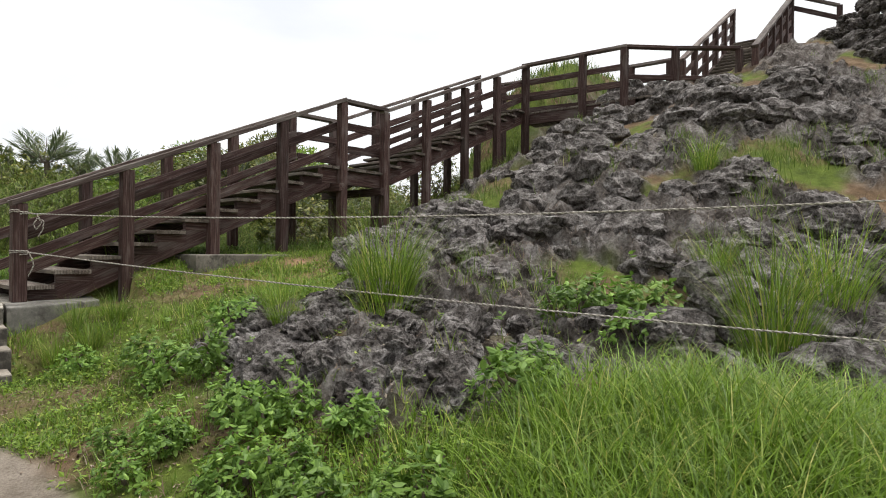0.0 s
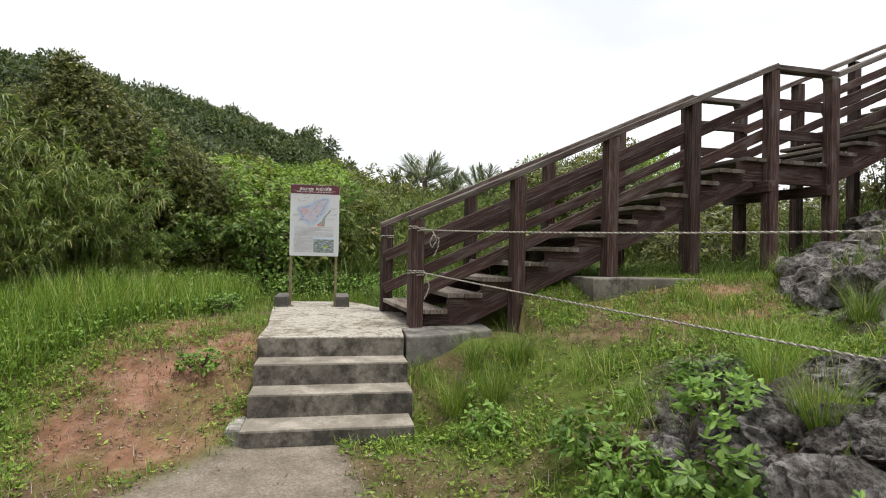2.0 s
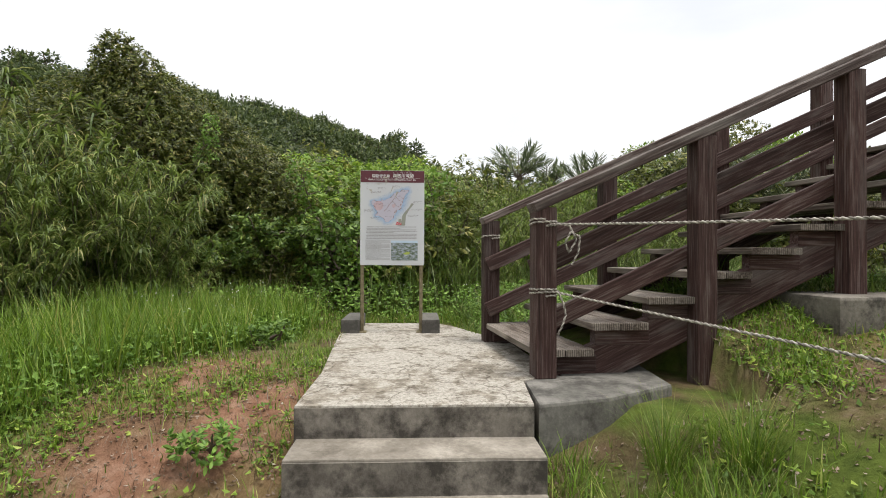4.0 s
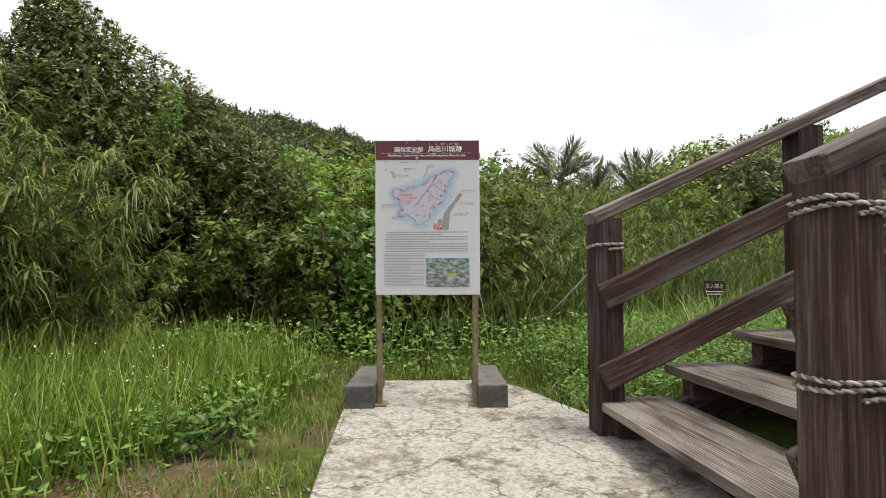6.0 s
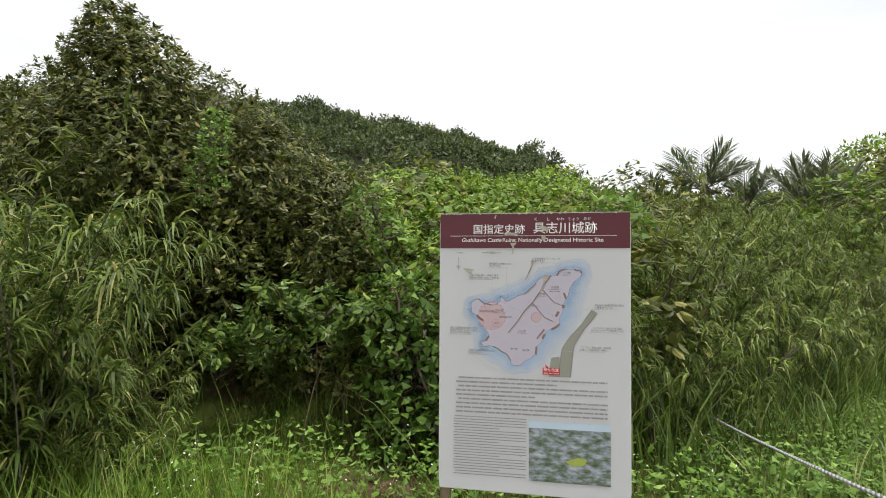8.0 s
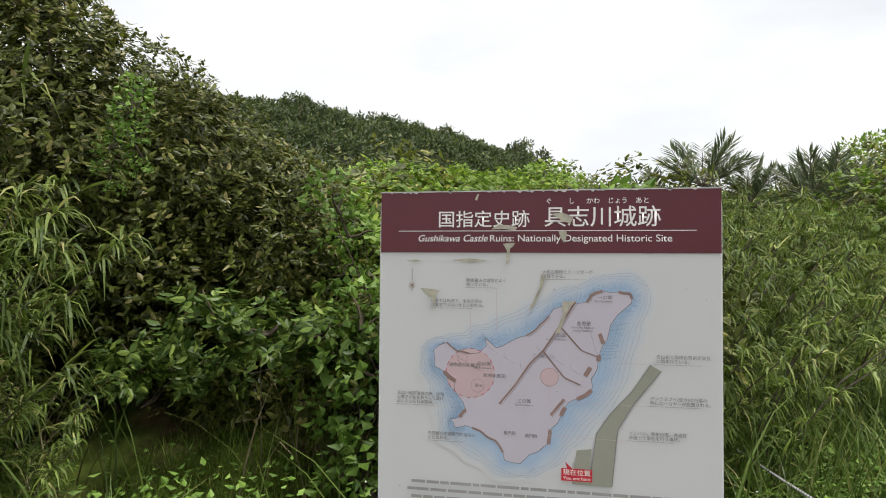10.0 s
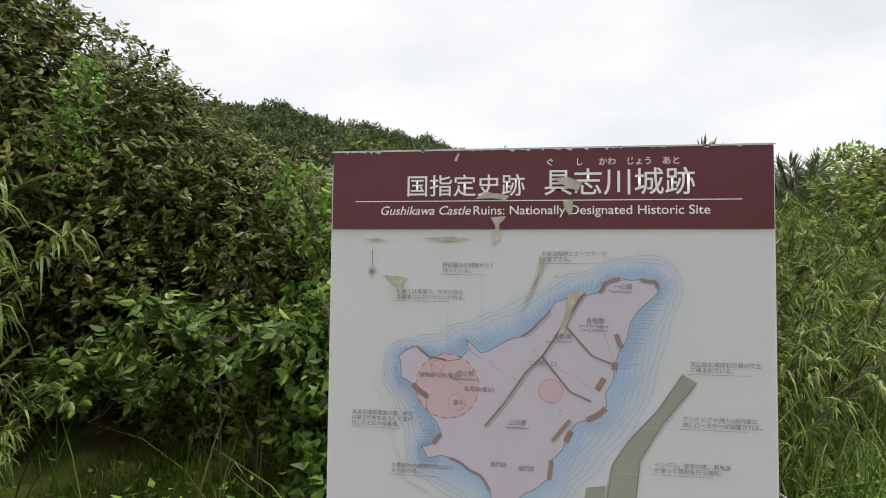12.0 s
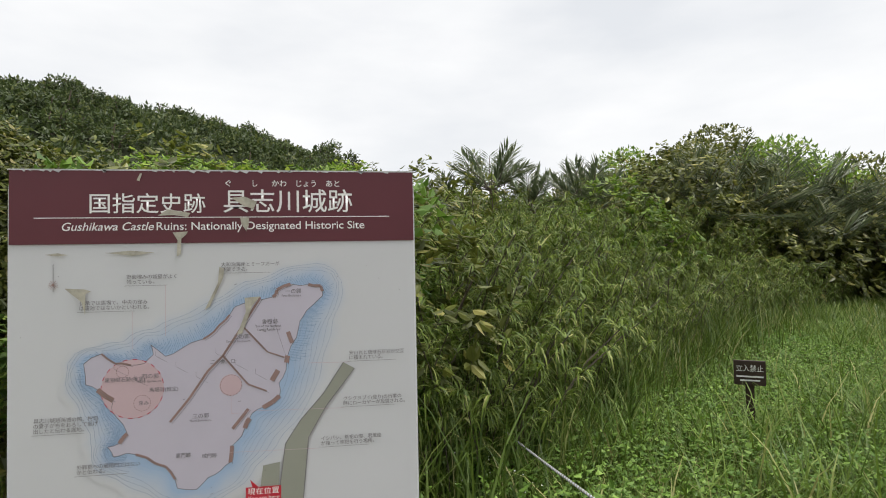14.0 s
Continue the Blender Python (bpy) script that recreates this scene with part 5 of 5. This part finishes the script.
y = -0.85
while y < 0.6:
    x = float(edge_x(y))
    for dx in (0.15, 0.9, 1.7, 2.6):
        k = PR.random()
        kind = bright if k < 0.75 else dark
        put(PR.choice(kind), at(x - dx, y + PR.uniform(-0.2, 0.2), PR.uniform(0.85, 1.2), PR.uniform(0, 360), 0.05 if dx < 0.5 else -0.1))
    y += 0.62
for k in range(118):
    y = PR.uniform(-5.5, 9.5)
    x = float(edge_x(y)) - 2.2 - PR.random() ** 1.1 * 9.5
    right = y > 0.4 + (-13 - x) * 0.2
    if right:
        kind = grassy if PR.random() < 0.85 else (dark if PR.random() < 0.6 else bright)
        s = PR.uniform(1.0, 1.5)
    else:
        kind = bright if PR.random() < 0.75 else dark
        s = PR.uniform(0.95, 1.45)
    put(PR.choice(kind), at(x, y, s, PR.uniform(0, 360), -0.15))
# the slope of soft canes that faces the field
y = 0.4
while y < 12.5:
    x = float(edge_x(y))
    for dx in (-0.1, 0.7, 1.5, 2.3):
        put(PR.choice(grassy), at(x - dx, y + PR.uniform(-0.2, 0.2), PR.uniform(0.8, 1.5) * (1.0 + 0.15 * (dx > 1)), PR.uniform(0, 360), -0.05))
    y += 0.6 if y < 4 else 0.85
for s_, x, y in ((1, -12.3, 8.2), (1.3, -12.6, 9.6), (1.2, -11.9, 7.2), (1.2, -13.2, 11.0), (1.4, -14.2, 8.6), (1.5, -14.6, 12.0), (1.0, -11.3, 9.0), (0.9, -11.0, 10.4), (1.4, -15.0, 10.5)):
    put(PR.choice(dark + grassy), at(x, y, s_, PR.uniform(0, 360), -0.1))

trees = [leafy("broadleaf_tree", "round-topped green tree beyond the thicket", "tree", 90 + i,
               [(0, 0, 2.9, 1.3), (1.1, 0.3, 2.4, 1.1), (-1.0, 0.5, 2.3, 1.15), (0.1, -1.0, 2.3, 1.1), (0.3, 1.1, 2.0, 1.0)], 1500, 0.15, LEAF_DARK if i else LEAF_BRIGHT, "trees beyond the thicket", aspect=0.55, base=(0, 0, -0.6), twigs=12) for i in range(2)]
for i, (x, y, s, dz) in enumerate(((-33, 8.6, 0.9, 0.3), (-31.5, 9.6, 1.05, 0.8), (-31, 11.5, 1.25, 1.2), (-30, 14.0, 1.35, 1.4), (-29, 16.8, 1.4, 1.4), (-28, 19.5, 1.35, 1.0), (-30, 22.5, 1.3, 0.6), (-33, 10.0, 0.9, 0.8),
                                   (-26, 15.0, 0.8, 0.2), (-25, 18.2, 0.9, 0.2), (-27, 12.5, 0.7, 0.4), (-25, 22, 1.0, 0), (-27, 26, 1.1, 0), (-33, 17, 1.5, 1.8), (-24, 30, 1.0, 0.0), (-24.5, 13.5, 0.8, 1.2), (-24, 16.2, 0.8, 1.2), (-23.5, 19.5, 0.9, 1.2), (-22, 24, 1.0, 1.0), (-26, 33, 1.3, 1.5), (-20, 28, 0.9, 1.0), (-30, 30, 1.3, 1.0))):
    put(trees[i % 2], at(x, y, s, PR.uniform(0, 360), dz - 2.6))

for k in range(40):
    x, y = PR.uniform(-26.0, -21.6), PR.uniform(8.0, 22.0)
    put(PR.choice(dark), at(x, y, PR.uniform(1.4, 2.3), PR.uniform(0, 360), -0.2))

for i, (x, y, h, n, r, dz) in enumerate(((-21.8, 3.5, 1.5, 16, 1.0, 0.0), (-22.3, 4.6, 1.2, 14, 0.9, 0), (-21.2, 5.6, 1.2, 16, 1.15, 0.0), (-22.0, 2.7, 0.9, 12, 0.8, 0),
                                         (-22.5, 10.0, 1.5, 30, 2.0, 0), (-23.5, 12.6, 1.8, 30, 2.1, 0), (-21.8, 11.6, 1.0, 26, 1.7, 0), (-22.6, 14.2, 1.4, 26, 1.9, 0))):
    p = palm(100 + i, h, n, r)
    p.matrix_world = at(x, y, 1.0, 0, dz)

# ---- far wooded hill ----
def hill_z(a, r):
    """Height of the far hill at bearing a (degrees from -x towards -y) and distance r."""
    crest = np.interp(a, (-14, -6, -2, 1, 6, 10, 15, 20, 28, 34, 45, 70), (6, 10, 16.5, 21.5, 24.4, 26.8, 29.4, 31.2, 32.2, 32.0, 30, 17))
    return crest * ss(r, 46, 132) * (1 - 0.6 * ss(r, 140, 190)) + 1.6 * (fbm(a * 0.3, r * 0.06, 3, 5) - 0.5)


A, R = np.meshgrid(np.linspace(-22, 82, 90), np.linspace(46, 190, 44), indexing="ij")
Zh = hill_z(A, R) + 0.6
Xh, Yh = -4 - R * np.cos(np.radians(A)), 0.3 - R * np.sin(np.radians(A))
idx = np.arange(A.size).reshape(A.shape)
HILLSIDE = plain("wooded_hill_floor", (0.028, 0.036, 0.014), 0.95, 0, 0.4, 0.5)
hq = np.stack([idx[:-1, :-1], idx[1:, :-1], idx[1:, 1:], idx[:-1, 1:]], -1).reshape(-1, 4)
tagged(new("backdrop", quick_mesh("backdrop", np.stack([Xh, Yh, Zh], -1).reshape(-1, 3), hq, HILLSIDE, True)), "dark wooded hill on the skyline", "hill", kind="structure")
pines = []
gf = np.random.RandomState(9)
for i in range(3):
    g = np.random.RandomState(200 + i)
    lob = [(g.uniform(-1.6, 1.6), g.uniform(-1.6, 1.6), 3.0 + 0.5 * k, g.uniform(0.8, 1.25)) for k in range(5)]
    ob = thing("pine_tree", "small dark flat-crowned pine on the far hill", "tree", group="pines on the far hill")
    part("trunk", quick_mesh("trunk", *join([limb((0, 0, -1), (0.2, 0, 5.0), 0.16, 0.06, 5, 3, 0.04, i)] + [limb((0, 0, 2.0), (a, b, c), 0.07, 0.03, 4, 2, 0.05, i) for a, b, c, r in lob]), BARK), ob)
    v, f = crown(g, lob, 110, 0.55, 0.5, aspect=0.5, low=-0.35)
    v = v * [1, 1, 0.85]
    part("crown", quick_mesh("crown", v, f, FAR_LEAF), ob)
    pines.append(ob)
wood_parts = []
for k in range(1250):
    a = PR.uniform(-14, 50)
    r = 62 + 76 * math.sqrt(PR.random())
    x, y = -4 - r * math.cos(radians(a)), 0.3 - r * math.sin(radians(a))
    z = float(hill_z(a, r)) + 0.3
    top = 1.0 if r > 120 else 0.85
    if k < 290:
        put(PR.choice(pines), Matrix.Translation((x, y, z - 2.2)) @ pose(0, 0, 0, 0, 0, PR.uniform(0, 360)) @ Matrix.Scale(PR.uniform(0.85, 1.55) * top, 4))
    else:
        v, f = crown(gf, [(0, 0, 0.4, 2.6), (1.7, 1.1, 0.2, 2.0)], 11, 0.85, 0.4, aspect=0.55, low=-0.2)
        wood_parts.append((v * PR.uniform(0.8, 1.15) + np.array([x, y, z + 0.2]), f))
tagged(new("forest_canopy", quick_mesh("forest_canopy", *join(wood_parts), FAR_LEAF)), "low closed canopy of dark scrub on the far hill", "forest", kind="stuff")
for p in pines + trees + bright + dark + grassy + canes:
    gone(p)

# ---- rocks ----
def boulder(seed, flatness=0.6, cuts=4):
    g = np.random.RandomState(seed)
    bm = bmesh.new()
    bmesh.ops.create_icosphere(bm, subdivisions=cuts, radius=1.0)
    co = np.array([v.co[:] for v in bm.verts])
    a, b = co[:, 0] * 1.3 + seed, co[:, 1] * 1.3 + co[:, 2] * 0.9
    big_ = fbm(a, b, 3, seed)
    cr = 1 - np.abs(2 * fbm(co[:, 0] * 3.1 + co[:, 2] * 1.7, co[:, 1] * 3.1 - co[:, 2] * 2.3, 4, seed + 3) - 1)
    pit = fbm(co[:, 0] * 8 + co[:, 2] * 5, co[:, 1] * 8 - co[:, 2] * 6, 2, seed + 8)
    r = 0.62 + 0.5 * big_ + 0.55 * (cr - 0.7) - 0.16 * ss(pit, 0.58, 0.75)
    co = co * r[:, None] * [1, 0.8, flatness]
    for v, c in zip(bm.verts, co):
        v.co = c
    me = bpy.data.meshes.new("boulder")
    bm.to_mesh(me)
    bm.free()
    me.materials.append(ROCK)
    return me


rocks = [boulder(300 + i, 0.5 + 0.1 * (i % 3)) for i in range(7)]
small_rocks = [boulder(320 + i, 0.5 + 0.1 * (i % 3), 3) for i in range(8)]
spots = []
for k in range(62):
    a = PR.uniform(0, 6.283)
    q = math.sqrt(PR.random())
    spots.append((-3.75 + 1.55 * q * math.cos(a), 2.7 + 0.75 * q * math.sin(a), PR.uniform(0.12, 0.36)))
for k in range(620):
    x, y = PR.uniform(-9.2, 0.6), PR.uniform(3.2, 13.5)
    if rockiness(x, y) > 0.5:
        spots.append((x, y, PR.uniform(0.16, 0.42) * (1 + 0.03 * y)))
spots.sort(key=lambda p: math.hypot(p[0] + 3, p[1] - 0.5))
far_rocks = []
for k, (x, y, s) in enumerate(spots):
    m = Matrix.Translation((x, y, float(land(x, y)) - 0.12 * s)) @ pose(0, 0, 0, PR.uniform(-15, 15), PR.uniform(-15, 15), PR.uniform(0, 360)) @ Matrix.Scale(s, 4)
    if k < 290:
        ob = new("limestone_boulder", rocks[PR.randrange(7)] if y < 4.4 else small_rocks[PR.randrange(8)])
        ob.matrix_world = m
        tagged(ob, "pitted grey limestone boulder on the grassy slope", "boulder", "boulders on the slope")
    else:
        me = small_rocks[PR.randrange(8)]
        v, f = np.empty(len(me.vertices) * 3), np.empty(len(me.polygons) * 3, int)
        me.vertices.foreach_get("co", v)
        me.polygons.foreach_get("vertices", f)
        M = np.array(m)
        far_rocks.append((v.reshape(-1, 3) @ M[:3, :3].T + M[:3, 3], f.reshape(-1, 3)))
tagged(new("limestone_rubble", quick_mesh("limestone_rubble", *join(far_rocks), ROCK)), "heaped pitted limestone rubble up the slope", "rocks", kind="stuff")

ruin = thing("ruined_wall", "ruined dry-stone wall of weathered dark limestone on the hilltop", "wall", (-2.3, 16.2, float(land(-2.3, 16.2)) - 0.6))
for row in range(9):
    for k in range(17 - row):
        s = PR.uniform(0.26, 0.4)
        part("stone", rocks[PR.randrange(7)], ruin, Matrix.Translation((-1.9 + 0.42 * k + 0.25 * row * 0.9 + PR.uniform(-0.08, 0.08), PR.uniform(-0.15, 0.15) + 0.12 * row - 0.18 * k, 0.2 + 0.34 * row))
             @ pose(0, 0, 0, PR.uniform(-12, 12), PR.uniform(-12, 12), PR.uniform(0, 360)) @ Matrix.Scale(s, 4))


# ---- grass and weeds ----
G = np.random.RandomState(77)


def scatter(n, x0, x1, y0, y1, keep):
    x, y = G.uniform(x0, x1, n), G.uniform(y0, y1, n)
    k = G.random(n) < keep(x, y)
    return x[k], y[k]


def field(name, label, n, box, keep, h0, h1, width, mat, droop=(0.1, 0.6), levels=2):
    x, y = scatter(n, *box, keep)
    pos = np.stack([x, y, land(x, y) - 0.01], 1)
    m = len(x)
    lean = unit(G.normal(size=(m, 3)) * [1, 1, 0])
    hh = (h0 + (h1 - h0) * G.random(m)) * (0.6 + 0.8 * fbm(x * 1.3, y * 1.3, 3, 41))
    v, f = strips(pos, lean, hh, width * G.uniform(0.6, 1.4, m), G.uniform(*droop, m), levels)
    tagged(new(name, quick_mesh(name, v, f, mat)), label, "grass", kind="stuff")


def off_slab(x, y):
    slab = (x > -10.75) & (x < -7.1) & (y > -0.3) & (y < 1.06 - 0.28 * ss(x, -9.4, -10.6))
    st = (x > -7.2) & (x < -6.15) & (y > -0.27) & (y < 0.99)
    foot = (x > -9.6) & (x < -7.15) & (y > 1.02) & (y < 2.35)
    return 1.0 - (slab | st | foot)


def soil_gap(x, y):
    return ss(fbm(x * 1.1 + 5, y * 1.1, 3, 13), 0.36, 0.56)


def trail(x, y):
    """The worn streak of bare soil below the staircase."""
    return ss(0.3 - np.abs(y - np.interp(x, (-8.2, -7.1, -6.2, -5.6), (3.4, 2.85, 2.3, 1.95)) - 0.25 * (fbm(x * 2, y * 2, 3, 71) - 0.5)), 0, 0.2) * ss(x, -8.6, -8.0) * ss(x, -4.6, -5.4)


def green(x, y):
    return off_slab(x, y) * (1 - pathness(x, y)) * (1 - 0.93 * ss(rockiness(x, y), 0.2, 0.7)) * (1 - 0.85 * redness(x, y)) * (0.1 + 0.9 * soil_gap(x, y)) * (1 - 0.85 * trail(x, y))


field("short_grass", "short green grass among bare soil", 260000, (-13.5, 0.5, -2.6, 5.5), green, 0.04, 0.13, 0.006, BLADE)
field("dry_grass", "thin yellowing grass among soil and rocks", 22000, (-10, 0.5, -2.2, 9), lambda x, y: off_slab(x, y) * (1 - pathness(x, y)) * 0.7, 0.04, 0.12, 0.005, LITTER)
lush = lambda x, y: ss(1.0 - np.hypot((x - 0.2) / 2.1, (y - 2.75) / 1.75), 0, 0.25)
field("lush_grass", "long lush bright green grass on the bank", 40000, (-2.8, 1.6, 1.5, 5.8), lush, 0.22, 0.55, 0.007, BLADE, (0.2, 0.85), 4)
left = lambda x, y: ss(np.interp(x, (-10.5, -9, -7.5, -6), (-0.55, -0.9, -1.9, -2.3)) - y, -0.1, 0.5) * off_slab(x, y) * (1 - 0.9 * redness(x, y)) * ss(x, -11.2, -10.5)
field("tall_grass", "tall fine pale green grass beside the landing", 26000, (-11.8, -6.6, -4.6, -0.5), left, 0.22, 0.6, 0.007, BLADE, (0.05, 0.35), 3)
fieldkeep = lambda x, y: ss(x - edge_x(y), -0.5, 0.3) * (1 - 0.5 * rockiness(x, y)) * off_slab(x, y) * ss(-8.6 + 0.1 * y - x + ss(y, 1.4, 3) * 0.6, -0.3, 0.6)
field("meadow_grass", "green meadow grass behind the staircase", 120000, (-20, -8.2, 0.9, 9), fieldkeep, 0.08, 0.26, 0.009, BLADE_DULL, (0.1, 0.7), 2)
field("meadow_grass", "green meadow grass beyond the staircase", 40000, (-27, -9, 8, 24), lambda x, y: ss(x - edge_x(y), -0.5, 0.5) * (1 - rockiness(x, y)), 0.2, 0.4, 0.022, BLADE_DULL, (0.1, 0.5), 2)
edge_strip = lambda x, y: (0.04 + 0.96 * ss(y, -0.7, 0.5)) * ss(x - edge_x(y), -0.6, 0.0) * ss(edge_x(y) + 1.9 - x, 0, 0.8)
field("reed_grass", "tall reed grass along the thicket's foot", 30000, (-23, -10.7, -3.2, 9), edge_strip, 0.45, 1.05, 0.011, BLADE_DULL, (0.05, 0.6), 4)
field("bank_grass", "grass tufts by the footing and the outcrop", 26000, (-7.6, -1, 1.0, 4.6), lambda x, y: ss(fbm(x * 1.8, y * 1.8, 2, 17), 0.58, 0.72) * off_slab(x, y) * (1 - 0.7 * rockiness(x, y)), 0.10, 0.26, 0.006, BLADE, (0.1, 0.5), 3)
field("rock_grass", "thin grass growing between the rocks", 70000, (-9.5, 1.5, 3.0, 15), lambda x, y: ss(fbm(x * 0.9, y * 0.9, 3, 19), 0.56, 0.72) * ss(y, 3, 4), 0.08, 0.26, 0.009, BLADE_DULL, (0.1, 0.6), 2)


def weeds(name, label, n, box, keep, size, mat, per=6, lift=0.05):
    x, y = scatter(n, *box, keep)
    x, y = np.repeat(x, per) + G.normal(size=len(x) * per) * size * 0.8, np.repeat(y, per) + G.normal(size=len(y) * per) * size * 0.8
    m = len(x)
    pos = np.stack([x, y, land(x, y) + G.uniform(0.0, 1.0, m) * lift], 1)
    way = unit(G.normal(size=(m, 3)) * [1, 1, 0.35] + [0, 0, 0.25])
    side = unit(np.cross(way, [0, 0, 1.0] + G.normal(size=(m, 3)) * 0.3))
    L = size * G.uniform(0.6, 1.4, m)
    v, f = kites(pos, way, side, L, L * 0.6, 0.2)
    tagged(new(name, quick_mesh(name, v, f, mat)), label, "weeds", kind="stuff")


weeds("low_weeds", "low broad-leaved weeds covering the bank", 26000, (-8.5, 0.0, -2.6, 4.5), green, 0.035, LEAF_BRIGHT, 5)
weeds("low_weeds", "low leafy weeds in the meadow", 26000, (-18, -8.5, 1.0, 9), fieldkeep, 0.038, LEAF_VINE, 5, 0.2)
weeds("low_weeds", "low leafy weeds beside the landing", 5000, (-11.5, -7, -4, -0.4), left, 0.05, LEAF_VINE, 5, 0.22)
weeds("leaf_litter", "brown leaf litter and stone chips on bare soil", 15000, (-9, 0.5, -2.6, 6), lambda x, y: off_slab(x, y) * (1 - 0.93 * pathness(x, y)), 0.022, LITTER, 3, 0.008)

weed = [leafy("leafy_weed", "leafy bright green weed at the rocks' foot", "weed", 400 + i, [(0, 0, 0.13, 0.17), (0.13, 0.05, 0.1, 0.13), (-0.1, 0.1, 0.12, 0.14)], 1500, 0.05, LEAF_VINE, "weeds by the outcrop", aspect=0.55, base=(0, 0, -0.02), twigs=3, leaves=5, stem=0.004) for i in range(2)]
for k in range(30):
    a, q = PR.uniform(0, 6.283), math.sqrt(PR.random())
    x, y = -3.2 + 1.6 * q * math.cos(a), 1.6 + 0.55 * q * math.sin(a)
    if pathness(x, y) < 0.1:
        put(PR.choice(weed), at(x, y, PR.uniform(0.5, 1.1), PR.uniform(0, 360)))
for x, y, s in ((-2.6, 4.7, 1.6), (-2.4, 4.9, 1.5), (-2.75, 4.3, 1.3), (-2.0, 4.2, 1.3), (-4.6, 2.3, 1.2), (-4.9, 1.7, 1.2), (-5.2, 2.6, 1.0), (-2.2, 3.1, 1.3), (-1.9, 2.7, 1.2), (-5.8, 1.4, 0.9), (-7.2, -0.7, 0.9), (-9.2, -0.9, 1.0)):
    put(PR.choice(weed), at(x, y, s, PR.uniform(0, 360)))
for p in weed:
    gone(p)
tufts = [tuft("grass_clump", "tall arching clump of wild grass between rocks", 500 + i, 240, 0.85, BLADE, 0.2, 0.007, "grass clumps on the slope") for i in range(3)]
for x, y, s in ((-3.95, 3.35, 1.15), (-3.75, 3.2, 0.9), (-4.1, 3.6, 0.8), (-4.9, 2.8, 0.55), (-1.35, 5.0, 1.2), (-1.6, 5.6, 1.3), (-6.6, 1.35, 0.5), (-6.9, 1.6, 0.5), (-6.3, 1.6, 0.45),
                (-6.7, 1.9, 0.5), (-1.3, 6.3, 1.3), (-4.4, 5.0, 0.6), (-5.6, 4.2, 0.5), (-7.2, 5.0, 0.5), (-6.2, 6.5, 0.6), (-3.3, 8.5, 0.8), (-4.3, 2.55, 0.5), (-2.2, 6.0, 0.7)):
    put(PR.choice(tufts), at(x, y, s, PR.uniform(0, 360)))
for p in tufts:
    gone(p)

FLOWER = plain("white_petals", (0.7, 0.7, 0.66), 0.6)
weeds("white_flowers", "tiny white weed flowers in the tall grass", 260, (-12, -9, -3.2, -0.8), left, 0.014, FLOWER, 4, 0.5)
weeds("white_flowers", "tiny white weed flowers below the notice board", 120, (-12.6, -10.8, -0.8, 1.2), lambda x, y: 1.0 + 0 * x, 0.012, FLOWER, 4, 0.45)
weeds("leafy_cover", "broad-leaved weeds at the thicket's foot", 1300, (-13.2, -10.7, -3.0, 1.8), lambda x, y: (0.15 + 0.85 * ss(x, -12.0, -11.4)) * ss(x - edge_x(y), -0.6, 0.2), 0.05, LEAF_VINE, 5, 0.4)

DRY = leaf_material("dry_cane_stalks", (0.16, 0.12, 0.07), (0.34, 0.28, 0.17), (0.48, 0.42, 0.28), 0.7, 0.1)
foot_line = lambda x, y: ss(x - edge_x(y), -0.7, -0.1) * ss(edge_x(y) + 0.7 - x, 0, 0.4) * ss(fbm(x * 1.5, y * 1.5, 2, 61), 0.42, 0.6)
field("dry_stalks", "dry beige cane stalks and dead blades at the thicket's foot", 5200, (-20, -10.7, -4.2, 9), foot_line, 0.5, 1.15, 0.009, DRY, (0.0, 0.7), 4)

patch = lambda x, y: fieldkeep(x, y) * ss(fbm(x * 0.8 + 7, y * 0.8, 3, 51), 0.5, 0.66)
field("tall_meadow_grass", "taller mixed grass patches in the meadow", 22000, (-20, -8.6, 1.3, 10), patch, 0.3, 0.6, 0.011, BLADE_DULL, (0.1, 0.7), 3)
